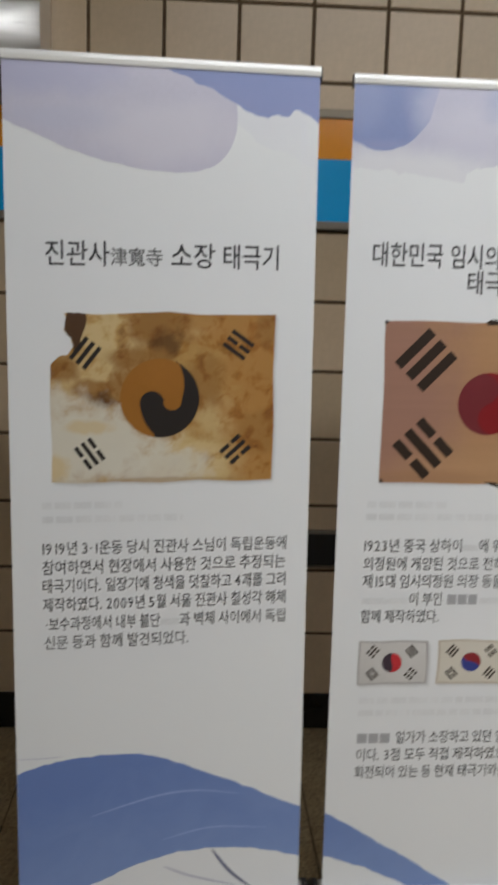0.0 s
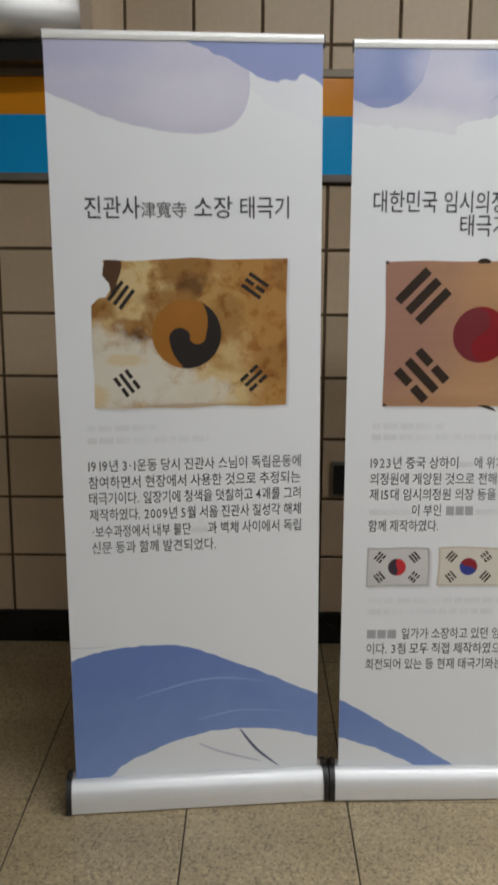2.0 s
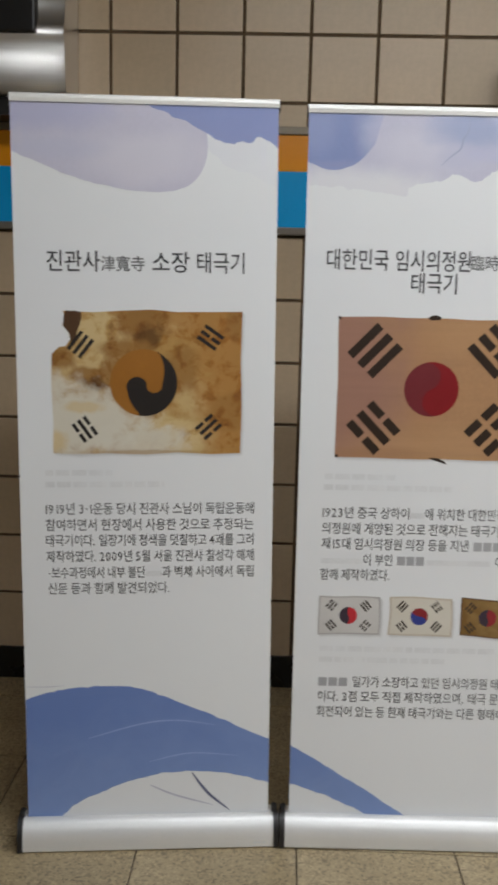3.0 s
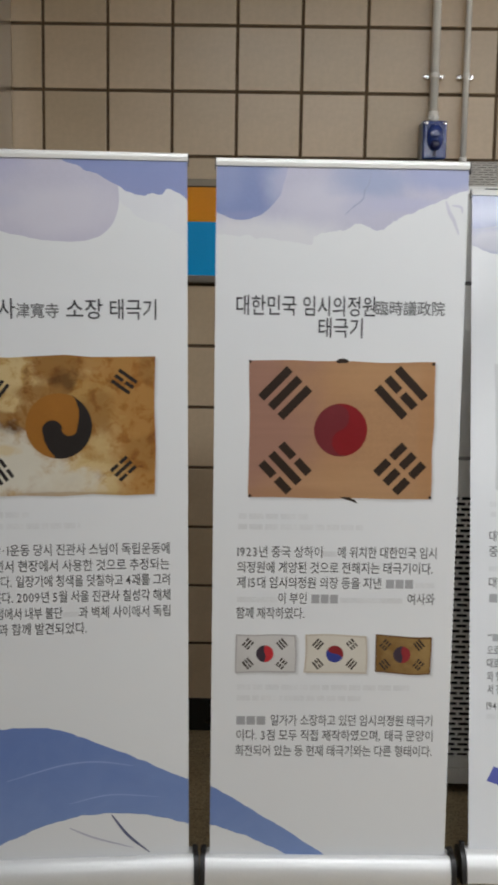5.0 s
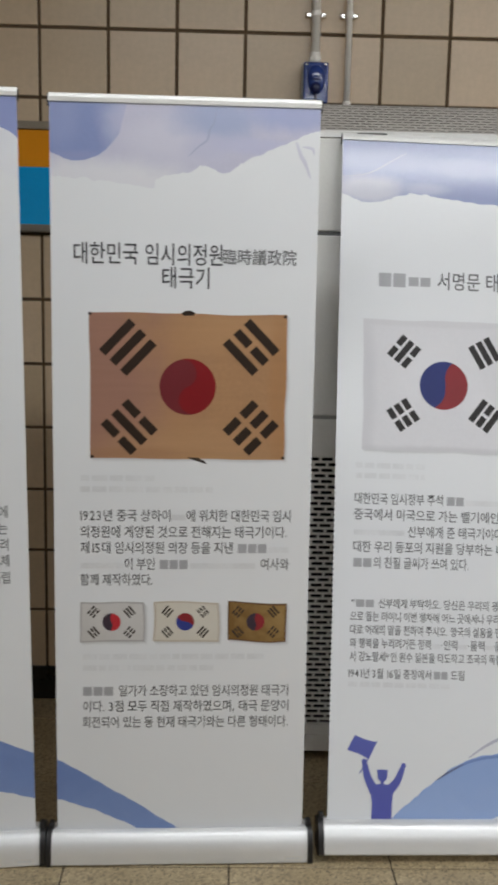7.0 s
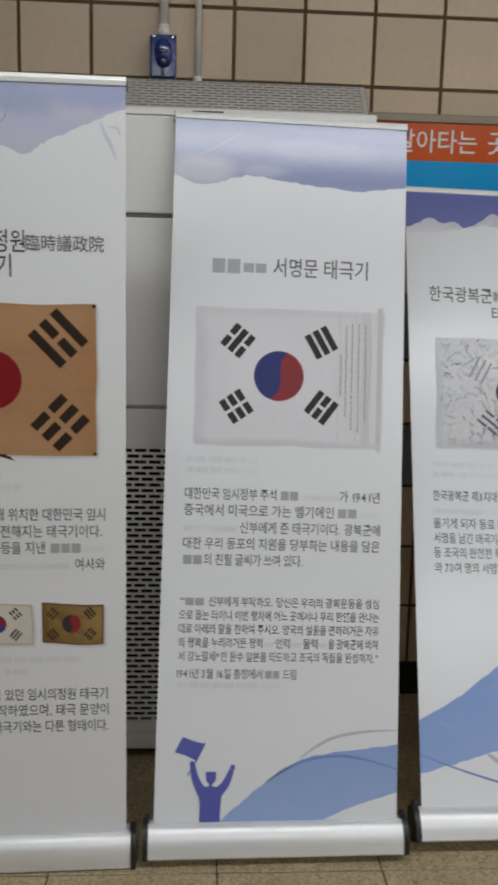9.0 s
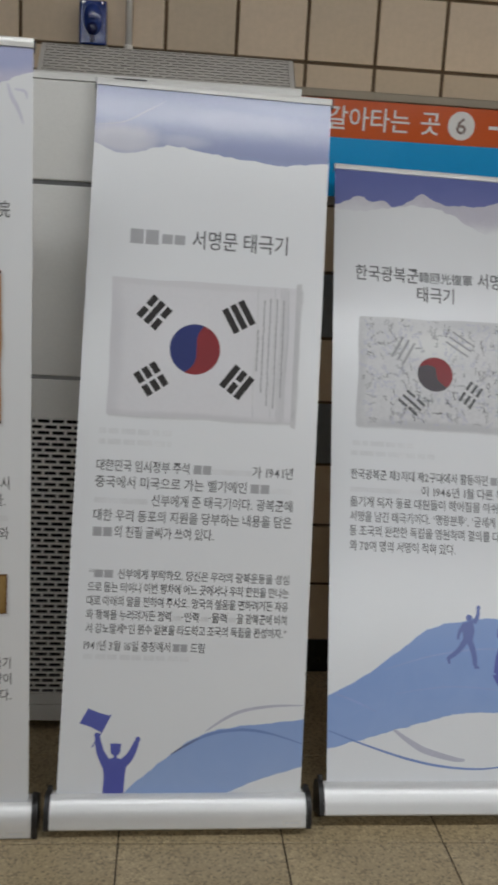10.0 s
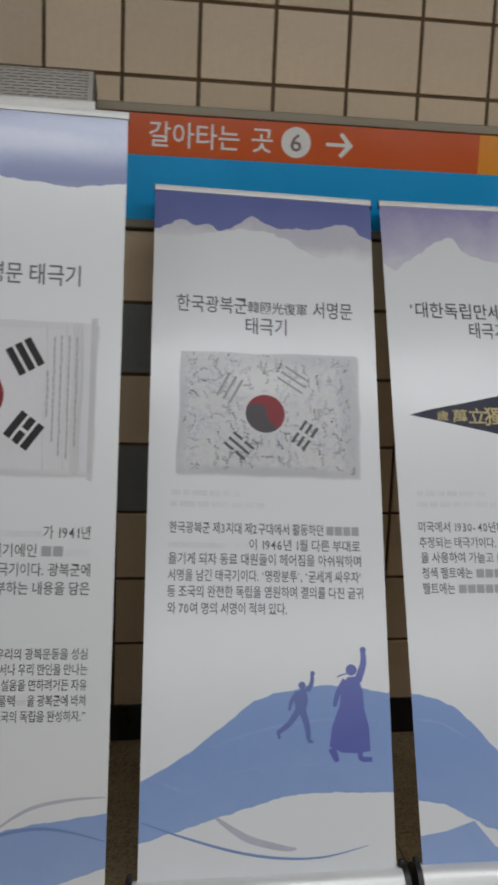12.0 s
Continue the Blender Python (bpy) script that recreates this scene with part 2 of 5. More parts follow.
M = dict(
    tile=plain("glazed_beige_tile", (0.635, 0.485, 0.325), 0.34, 0, 0.5, 0.10, 2.2, 60.0, 0.0003, 0.14),
    tile_grey=plain("glazed_slate_tile", (0.20, 0.21, 0.21), 0.34, 0, 0.5, 0.1, 2.2, 60.0, 0.0003, 0.08),
    mortar=plain("dark_mortar", (0.14, 0.095, 0.058), 0.9, 0, 0.2, 0.3, 6.0, 120.0, 0.001),
    black_stone=plain("black_polished_stone", (0.012, 0.011, 0.010), 0.3, 0, 0.4, 0.3, 8.0, 200.0, 0.0002),
    granite=granite("tan_granite", (0.44, 0.345, 0.205)),
    joint=plain("floor_joint", (0.07, 0.055, 0.04), 0.9, 0, 0.2, 0.3, 6.0, 120.0, 0.0008),
    paint=plain("hall_paint", (0.20, 0.19, 0.175), 0.7, 0, 0.3, 0.06, 1.5, 80.0, 0.0005),
    ceil=plain("ceiling_panel", (0.30, 0.29, 0.28), 0.75, 0, 0.3, 0.05, 1.5, 80.0, 0.0005),
    film=sheet_mat(),
    alu=plain("satin_silver_aluminium", (0.80, 0.795, 0.785), 0.40, 0.35, 0.5, 0.05, 5.0, 240.0, 0.0001),
    rail=plain("rail_aluminium", (0.82, 0.81, 0.78), 0.32, 0.12, 0.5, 0.06, 6.0, 200.0, 0.0001),
    black=plain("black_plastic", (0.014, 0.013, 0.013), 0.42, 0, 0.5, 0.2, 12.0, 200.0, 0.0002),
    steel=brushed("brushed_stainless", (0.74, 0.72, 0.69), 0.3),
    chrome=plain("bright_zinc", (0.75, 0.74, 0.72), 0.18, 1.0, 0.5, 0.08, 30.0, 200.0, 0.0002),
    pipe=plain("painted_conduit", (0.90, 0.85, 0.77), 0.32, 0.0, 0.5, 0.1, 14.0, 200.0, 0.0002),
    enamel=plain("cream_enamel", (0.82, 0.81, 0.77), 0.4, 0, 0.5, 0.05, 2.5, 150.0, 0.0002),
    seam=plain("grey_seam", (0.16, 0.16, 0.155), 0.6, 0, 0.3, 0.1, 10.0, 100.0, 0),
    seam_pale=plain("pale_grey_seam", (0.34, 0.34, 0.33), 0.6, 0, 0.3, 0.1, 10.0, 100.0, 0),
    # near-black that paints in the shade inside the cooling unit's slots
    dark=plain("slot_shade_black", (0.012, 0.011, 0.011), 0.8, 0, 0.2, 0.2, 10.0, 100.0, 0),
    # shade between the outlet grille's bars, put into the housing's colour
    grille_shade=plain("grille_shade_brown", (0.10, 0.092, 0.082), 0.7, 0, 0.3, 0.2, 10.0, 100.0, 0),
    grillm=plain("grey_grille", (0.52, 0.485, 0.44), 0.5, 0.1, 0.5, 0.1, 10.0, 150.0, 0.0002),
    trim=plain("band_trim", (0.27, 0.225, 0.165), 0.45, 0.3, 0.5, 0.12, 5.0, 150.0, 0.0003),
    trim_dark=plain("band_lower_trim", (0.20, 0.175, 0.14), 0.5, 0.3, 0.5, 0.12, 5.0, 150.0, 0.0003),
    orange=plain("orange_sign_film", (0.78, 0.29, 0.014), 0.16, 0, 0.5, 0.06, 3.0, 150.0, 0),
    vermilion=plain("vermilion_sign_film", (0.62, 0.105, 0.02), 0.14, 0, 0.5, 0.06, 3.0, 150.0, 0),
    cyan=plain("blue_sign_film", (0.008, 0.34, 0.70), 0.16, 0, 0.5, 0.06, 3.0, 150.0, 0),
    signwhite=ink("white_lettering", (0.78, 0.76, 0.72)),
    signgrey=ink("grey_numeral", (0.2, 0.14, 0.12)),
    bluebox=plain("blue_translucent_cover", (0.022, 0.05, 0.21), 0.1, 0, 0.6, 0.35, 30.0, 150.0, 0.0004),
    bluedark=plain("dark_blue_recess", (0.008, 0.012, 0.06), 0.25, 0, 0.5, 0.2, 22.0, 150.0, 0),
    greybox=plain("grey_box_plastic", (0.42, 0.41, 0.40), 0.5, 0, 0.4, 0.08, 12.0, 150.0, 0.0002),
    ink_dark=ink("text_ink", (0.115, 0.115, 0.12)),
    ink_head=ink("heading_ink", (0.05, 0.05, 0.055)),
    ink_mid=ink("grey_text_ink", (0.40, 0.40, 0.415)),
    ink_soft=ink("pale_caption_ink", (0.705, 0.71, 0.72)),
    ink_shadow=ink("printed_soft_edge", (0.60, 0.60, 0.61)),
    ink_shadow_mid=ink("printed_softer_edge", (0.68, 0.685, 0.69)),
    ink_shadow_out=ink("printed_softest_edge", (0.745, 0.75, 0.76)),
    ink_faint=ink("faint_brush_ink", (0.34, 0.34, 0.35)),
    ink_grey=ink("grey_heading_ink", (0.13, 0.13, 0.135)),
    mist=blotches("misty_violet_wash", (0.62, 0.60, 0.665), [(0.10, 1.63, 0.30, 0.07, (0.75, 0.75, 0.775), 0.9), (0.52, 1.60, 0.25, 0.05, WHITE, 0.95), (0.40, 1.68, 0.12, 0.035, (0.56, 0.545, 0.62), 0.6)], 0.2),
    ink_black=ink("trigram_ink", (0.022, 0.018, 0.017)),
    ink_brown=ink("brown_black_ink", (0.03, 0.018, 0.012)),
    lilac=blotches("lilac_wash", (0.575, 0.555, 0.665), [(0.05, 1.77, 0.20, 0.06, (0.46, 0.46, 0.63), 0.8), (0.30, 1.66, 0.16, 0.07, (0.645, 0.62, 0.70), 0.9), (0.10, 1.68, 0.12, 0.03, (0.53, 0.53, 0.66), 0.6)], 0.22, 0.04, 0.5, 0.5, 9.0),
    mauve=blotches("mauve_wash", (0.56, 0.55, 0.67), [(0.08, 1.61, 0.30, 0.06, (0.74, 0.735, 0.765), 0.95), (0.26, 1.70, 0.14, 0.06, (0.63, 0.615, 0.71), 0.8), (0.37, 1.75, 0.12, 0.055, (0.36, 0.41, 0.60), 0.85),
                   (0.34, 1.685, 0.06, 0.03, (0.52, 0.52, 0.66), 0.7), (0.54, 1.765, 0.13, 0.045, (0.36, 0.40, 0.63), 0.8), (0.46, 1.69, 0.10, 0.02, (0.50, 0.505, 0.68), 0.6)], 0.22, 0.04, 1.7, 0.5, 10.0),
    blue_top=wash("blue_wash", (0.24, 0.285, 0.53), (0.36, 0.385, 0.61), (0.4, 0, -3.0), 5.3),
    blue_blob=blotches("blue_round_wash", (0.25, 0.30, 0.53), [(0.19, 1.74, 0.08, 0.10, (0.48, 0.49, 0.65), 0.95), (0.02, 1.74, 0.05, 0.08, (0.30, 0.345, 0.56), 0.7), (0.07, 1.655, 0.10, 0.02, (0.30, 0.33, 0.54), 0.7)], 0.22, 0.04, 2.3, 0.4, 12.0),
    drip_blue=ink("blue_grey_drip", (0.34, 0.37, 0.52)),
    drip_grey=ink("grey_lilac_drip", (0.62, 0.615, 0.69)),
    navy_top=wash("deep_blue_wash", (0.145, 0.17, 0.40), (0.24, 0.255, 0.50), (0.3, 0, -4.5), 7.95),
    grey_top=blotches("grey_violet_wash", (0.35, 0.385, 0.58), [(0.06, 1.685, 0.12, 0.045, (0.64, 0.635, 0.70), 0.9), (0.12, 1.765, 0.20, 0.035, (0.42, 0.45, 0.61), 0.7), (0.45, 1.685, 0.26, 0.035, (0.28, 0.32, 0.53), 0.95),
                   (0.36, 1.752, 0.22, 0.03, (0.44, 0.47, 0.62), 0.7), (0.50, 1.80, 0.2, 0.02, (0.36, 0.40, 0.58), 0.7), (0.22, 1.692, 0.08, 0.02, (0.50, 0.52, 0.65), 0.7)], 0.15, 0.04, 4.1, 0.5, 8.0),
    violet_top=wash("violet_wash", (0.36, 0.33, 0.55), (0.78, 0.77, 0.80), (0.3, 0, -4.2), 7.55, 0.8),
    pale=wash("pale_wash", (0.70, 0.70, 0.76), (0.80, 0.81, 0.82), (1.0, 0, -2.0), 3.7),
    hill=wash("ultramarine_hill_wash", (0.145, 0.225, 0.50), (0.24, 0.335, 0.60), (0.3, 0, -2.8), 1.1, 0.8),
    hill_pale=wash("steel_blue_hill_wash", (0.24, 0.36, 0.66), (0.36, 0.47, 0.72), (0.3, 0, -2.6), 1.0, 0.6),
    stroke_light=ink("pale_blue_stroke", (0.27, 0.36, 0.64)),
    stroke_grey=ink("grey_stroke", (0.50, 0.50, 0.58)),
    stroke_dark=ink("dark_brush_stroke", (0.12, 0.13, 0.22)),
    figure=wash("indigo_figure_ink", (0.095, 0.105, 0.40), (0.14, 0.17, 0.48), (0, 0, 1.5), 0.1),
    figure_pale=wash("slate_figure_ink", (0.11, 0.155, 0.42), (0.14, 0.185, 0.45), (0, 0, 1.5), 0.1),
    cloth_old=stained_cloth(),
    cloth_tan=blotches("tan_cloth_print", (0.442, 0.244, 0.123), [(0.06, 1.16, 0.25, 0.34, (0.354, 0.186, 0.136), 0.95), (0.30, 1.02, 0.22, 0.06, (0.497, 0.286, 0.148), 0.6), (0.40, 1.28, 0.16, 0.05, (0.497, 0.281, 0.139), 0.6),
                       (0.52, 1.15, 0.03, 0.22, (0.423, 0.216, 0.094), 0.7), (0.29, 1.16, 0.05, 0.16, (0.460, 0.249, 0.119), 0.5), (0.20, 1.0, 0.16, 0.018, (0.396, 0.207, 0.107), 0.6)], 0.34, 0.08, 5.2, 0.5, 10.0, 0.07),
    cloth_white=blotches("white_cloth_print", (0.70, 0.69, 0.71), [(0.07, 1.16, 0.035, 0.24, (0.60, 0.59, 0.615), 0.8), (0.30, 0.995, 0.30, 0.014, (0.56, 0.55, 0.57), 0.7), (0.47, 1.16, 0.06, 0.22, (0.65, 0.64, 0.655), 0.8),
                         (0.50, 1.16, 0.012, 0.26, (0.55, 0.545, 0.56), 0.7), (0.27, 1.33, 0.30, 0.012, (0.62, 0.61, 0.625), 0.6), (0.25, 1.2, 0.12, 0.1, (0.73, 0.72, 0.74), 0.6)], 0.3, 0.03, 6.4, 0.35, 12.0),
    cloth_grey=blotches("inscribed_cloth_print", (0.66, 0.655, 0.66), [(0.07, 1.17, 0.03, 0.22, (0.52, 0.52, 0.53), 0.8), (0.30, 1.012, 0.32, 0.02, (0.50, 0.50, 0.515), 0.8), (0.52, 1.17, 0.035, 0.22, (0.52, 0.52, 0.535), 0.8),
                         (0.45, 1.32, 0.18, 0.025, (0.55, 0.55, 0.56), 0.7), (0.30, 1.26, 0.12, 0.05, (0.72, 0.715, 0.70), 0.8), (0.14, 1.29, 0.05, 0.06, (0.60, 0.60, 0.61), 0.6)], 0.28, 0.12, 7.7, 0.45, 18.0),
    cloth_s1=wash("small_grey_cloth", (0.50, 0.48, 0.46), (0.70, 0.68, 0.66), (1, 0, 1), 0.1, 0.8, 20.0),
    cloth_s2=wash("small_cream_cloth", (0.58, 0.52, 0.43), (0.68, 0.64, 0.56), (1, 0, 1), 0.2, 0.6, 20.0),
    cloth_s3=wash("small_brown_cloth", (0.20, 0.11, 0.035), (0.50, 0.34, 0.14), (2.5, 0, 1.5), -1.15, 0.9, 20.0),
    edge_s1=ink("small_grey_cloth_edge", (0.42, 0.40, 0.39)),
    edge_s2=ink("small_cream_cloth_edge", (0.52, 0.45, 0.36)),
    edge_s3=ink("small_brown_cloth_edge", (0.13, 0.065, 0.02)),
    umber=ink("burnt_umber_print", (0.085, 0.042, 0.02)),
    rust=ink("rust_disc", (0.33, 0.135, 0.022)),
    red=ink("crimson_disc", (0.225, 0.010, 0.014)),
    red_dull=ink("dull_crimson_disc", (0.165, 0.022, 0.028)),
    red_flag=ink("red_disc", (0.25, 0.022, 0.028)),
    red_bright=ink("bright_red_disc", (0.5, 0.03, 0.04)),
    navy=ink("navy_disc", (0.02, 0.032, 0.16)),
    blue_disc=ink("blue_disc", (0.035, 0.05, 0.25)),
    char=ink("charcoal_disc", (0.045, 0.03, 0.045)),
    char_pale=ink("faded_charcoal_disc", (0.075, 0.06, 0.07)),
    felt=ink("navy_felt_print", (0.012, 0.012, 0.035)),
    gold=ink("gold_lettering", (0.55, 0.43, 0.19)),
    diffuser=glow("lamp_diffuser", (1.0, 0.97, 0.93), 3.0),
)


# ---- building helpers ----
def mesh_ob(name, bm, material, parent=None, label="", smooth=False):
    me = bpy.data.meshes.new(name)
    bmesh.ops.recalc_face_normals(bm, faces=bm.faces) if smooth is not None else None
    bm.to_mesh(me)
    bm.free()
    for mt in material if isinstance(material, (list, tuple)) else [material]:
        me.materials.append(mt)
    if smooth:
        for p in me.polygons:
            p.use_smooth = True
    ob = new(name, me)
    if parent:
        ob.parent = parent
    return tagged(ob, label)


def part(name, bm, material, parent, label="", smooth=False):
    return mesh_ob(name, bm, material, parent, label, smooth)


def add_box(bm, x0, x1, y0, y1, z0, z1, bevel=0.0, segs=2, mi=0):
    r = bmesh.ops.create_cube(bm, size=1.0)
    vs = r["verts"]
    bmesh.ops.transform(bm, verts=vs, matrix=Matrix.Translation(((x0 + x1) / 2, (y0 + y1) / 2, (z0 + z1) / 2)) @ Matrix.Diagonal((x1 - x0, y1 - y0, z1 - z0, 1)))
    fs = list({f for v in vs for f in v.link_faces})
    for f in fs:
        f.material_index = mi
    if bevel:
        es = list({e for v in vs for e in v.link_edges})
        bmesh.ops.bevel(bm, geom=es, offset=bevel, segments=segs, affect="EDGES", profile=0.5)
    return bm


def box_bm(*a, **k):
    return add_box(bmesh.new(), *a, **k)


def add_tube(bm, p, q, r, n=14, caps=True, r2=None):
    p, q = Vector(p), Vector(q)
    m = Matrix.Translation((p + q) / 2) @ (q - p).to_track_quat("Z", "Y").to_matrix().to_4x4()
    bmesh.ops.create_cone(bm, cap_ends=caps, segments=n, radius1=r, radius2=r if r2 is None else r2, depth=(q - p).length, matrix=m)
    return bm


def extrude_profile(profile, x0, x1):
    """A prism along x from a closed (y, z) outline."""
    bm = bmesh.new()
    a = [bm.verts.new((x0, y, z)) for y, z in profile]
    b = [bm.verts.new((x1, y, z)) for y, z in profile]
    n = len(profile)
    for i in range(n):
        bm.faces.new((a[i], a[(i + 1) % n], b[(i + 1) % n], b[i]))
    bm.faces.new(a[::-1])
    bm.faces.new(b)
    return bm


def empty(name, m=None):
    e = new(name)
    e.empty_display_size = 0.1
    if m is not None:
        e.matrix_world = m
    return e


# ---- the hall: floor, walls, ceiling ----
PX, PZ = 0.21, 0.2055          # tile pitch across and up
Z_ROW = 1.956                  # one joint's height
X0, X1, YB, ZC = -4.6, 5.4, -6.6, 3.12

floor = tagged(mesh_ob("floor", box_bm(X0, X1, YB, 0.25, -0.12, -0.003), M["joint"]), "tan speckled granite slab floor of a station hall", "floor", kind="structure")
wall_n = tagged(mesh_ob("wall_north", box_bm(X0, X1, 0.006, 0.25, 0, ZC), M["mortar"]), "wall of square glazed beige tiles with dark joints", "wall", kind="structure")
wall_s = tagged(mesh_ob("wall_south", box_bm(X0, X1, YB - 0.2, YB, 0, ZC), M["paint"]), "plain painted wall behind the walkway", "wall", kind="structure")
wall_w = tagged(mesh_ob("wall_west", box_bm(X0 - 0.2, X0, YB - 0.2, 0.25, 0, ZC), M["paint"]), "plain painted end wall of the hall", "wall", kind="structure")
wall_e = tagged(mesh_ob("wall_east", box_bm(X1, X1 + 0.2, YB - 0.2, 0.25, 0, ZC), M["paint"]), "plain painted end wall of the hall", "wall", kind="structure")
ceiling = tagged(mesh_ob("ceiling", box_bm(X0 - 0.2, X1 + 0.2, YB - 0.2, 0.25, ZC, ZC + 0.15), M["ceil"]), "plain light grey ceiling over the hall", "ceiling", kind="structure")
baseboard = tagged(mesh_ob("baseboard", box_bm(X0, X1, -0.012, 0.006, 0.0, 0.115, bevel=0.003), M["black_stone"]), "low black polished stone skirting along the tiled wall", "baseboard", kind="structure")


def ceiling_light(x, y, z):
    e = empty("ceiling_light", pose(x, y, z))
    tagged(e, "long white fluorescent strip lamp under the ceiling", "ceiling light", "ceiling strip lights")
    fr = box_bm(-0.62, 0.62, -0.14, 0.14, 0.012, ZC - z - 0.001, bevel=0.006)
    part("frame", fr, M["paint"], e)
    part("diffuser", box_bm(-0.6, 0.6, -0.11, 0.11, 0.0, 0.0115, bevel=0.004), M["diffuser"], e, "glowing white lamp cover")
    return e


first = ceiling_light(LX - 2.56, STRIPS[0][0], STRIPS[0][1])
for sy, sz, w in STRIPS:
    for k in range(5):
        if (sy, k) != (STRIPS[0][0], 0):
            copy_thing(first, pose(LX - 2.56 + 1.28 * k, sy, sz))

# ---- sign band on the wall ----
band = empty("sign_band", pose(0, 0, 0))
tagged(band, "glossy orange and blue sign band along the tiled wall", "wall sign")
BY = -0.016
part("orange_strip", box_bm(X0, 0.46, BY, 0.004, 1.746, 1.857), M["orange"], band, "plain orange strip of glossy film")
part("orange_strip", box_bm(1.66, X1, BY, 0.004, 1.746, 1.857), M["orange"], band, "plain orange strip of glossy film")
part("direction_strip", box_bm(0.46, 1.66, BY, 0.004, 1.746, 1.857), M["vermilion"], band, "vermilion strip with white transfer lettering and arrow")
part("blue_strip", box_bm(X0, X1, BY, 0.004, 1.572, 1.7455), M["cyan"], band, "blue strip of glossy film")
part("top_trim", box_bm(X0, X1, BY - 0.008, 0.004, 1.8575, 1.882, bevel=0.003), M["trim"], band, "beige metal edge trim")
part("lower_trim", box_bm(X0, X1, BY - 0.006, 0.004, 1.548, 1.5715, bevel=0.003), M["trim_dark"], band, "dull brown metal edge trim")


# ---- lettering ----
WAITING, LINES = [], []   # sheets whose lettering is still to be set, and all the lines of it


def advance(ch):
    """How far a letter of 1 unit's height moves the next one on."""
    if ch == " ":
        return 0.26
    if "가" <= ch <= "힣":
        return 0.92
    if ch in ".,·‘’“”":
        return 0.30
    if ch == "1":
        return 0.40
    return 1.0 if ch >= "一" else 0.58


def set_lettering():
    """Turns every letter in use into outlines at once, then builds the waiting meshes."""
    pitch, used = 4.0, sorted({ch for line in LINES for ch in line if ch != " "})
    c = bpy.data.curves.new("lettering", "FONT")
    c.size, c.fill_mode, c.resolution_u, c.space_line, c.offset = 1.0, "FRONT", 2, pitch, 0.008
    c.body = "\n".join(used)
    me = bpy.data.meshes.new_from_object(bpy.data.objects.new("lettering", c))
    row = [round((0.35 - v.co.y) / pitch) for v in me.vertices]
    shape, place = {ch: ([], []) for ch in used}, {}
    for v in me.vertices:
        vs = shape[used[row[v.index]]][0]
        place[v.index] = len(vs)
        vs.append((v.co.x, v.co.y + pitch * row[v.index]))
    for f in me.polygons:
        shape[used[row[f.vertices[0]]]][1].append([place[w] for w in f.vertices])
    verts, faces = [], []
    for line in LINES:
        vs, fs, x = [], [], 0.0
        for ch in line:
            if ch != " ":
                gv, gf = shape[ch]
                o = len(vs)
                vs += [(x + p, q) for p, q in gv]
                fs += [[o + w for w in f] for f in gf]
            x += advance(ch)
        verts.append(vs)
        faces.append(fs)
    for sheet in WAITING:
        sheet.build(verts, faces)


class Sheet:
    """Collects flat printed shapes at (u, v) on a plane facing -y, in layers. fit: scale and shift of u and v."""

    def __init__(self, y, shift=0.0, fit=(1.0, 0.0, 1.0, 0.0)):
        self.y, self.shift, self.fit, self.v, self.f, self.m, self.mats, self.words = y, shift, fit, [], [], [], [], []

    def slot(self, material):
        if material not in self.mats:
            self.mats.append(material)
        return self.mats.index(material)

    def poly(self, pts, material, layer):
        area = sum(p[0] * q[1] - q[0] * p[1] for p, q in zip(pts, pts[1:] + pts[:1]))
        if area < 0:
            pts = pts[::-1]
        o, s = len(self.v), self.slot(material)
        self.v += [(u, self.y - 0.00012 * layer, v) for u, v in pts]
        for tri in geometry.tessellate_polygon([[Vector((u, v, 0)) for u, v in pts]]):
            p, q, r = (pts[i] for i in tri)
            turn = (q[0] - p[0]) * (r[1] - p[1]) - (r[0] - p[0]) * (q[1] - p[1])
            self.f.append([o + i for i in (tri if turn > 0 else tri[::-1])])
            self.m.append(s)

    def bar(self, u0, u1, v0, v1, material, layer):
        self.poly([(u0, v0), (u1, v0), (u1, v1), (u0, v1)], material, layer)

    def text(self, body, u0, u1, v, size, material, layer):
        LINES.append(body)
        self.words.append((len(LINES) - 1, u0, u1, v, size, self.slot(material), layer))

    def build(self, verts, faces):
        for i, u0, u1, v, size, slot, layer in self.words:
            lo, hi = min(x for x, y in verts[i]), max(x for x, y in verts[i])
            o, k = len(self.v), (u1 - u0) / (hi - lo)
            self.v += [(u0 + (x - lo) * k, self.y - 0.00012 * layer, v + y * size) for x, y in verts[i]]
            self.f += [[o + w for w in f] for f in faces[i]]
            self.m += [slot] * len(faces[i])
        su, du, sv, dv = self.fit
        self.me.from_pydata([(x * su + du - self.shift, y, z * sv + dv) for x, y, z in self.v], [], self.f)
        for mt in self.mats:
            self.me.materials.append(mt)
        self.me.polygons.foreach_set("material_index", self.m)
        self.me.update()

    def line(self, pts, width, material, layer, taper=True):
        pts = smooth_open(pts, 8)
        n, left, right = len(pts), [], []
        for i, (u, v) in enumerate(pts):
            a, b = pts[max(i - 1, 0)], pts[min(i + 1, n - 1)]
            d = Vector((b[0] - a[0], b[1] - a[1])).normalized()
            w = width / 2 * (max(0.15, math.sin(math.pi * (0.12 + 0.8 * i / (n - 1)))) if taper else 1)
            left.append((u - d.y * w, v + d.x * w))
            right.append((u + d.y * w, v - d.x * w))
        for i in range(n - 1):
            self.poly([left[i], right[i], right[i + 1], left[i + 1]], material, layer)

    def done(self, name, parent, label=""):
        self.me = bpy.data.meshes.new(name)
        WAITING.append(self)
        ob = new(name, self.me)
        ob.parent = parent
        return tagged(ob, label)


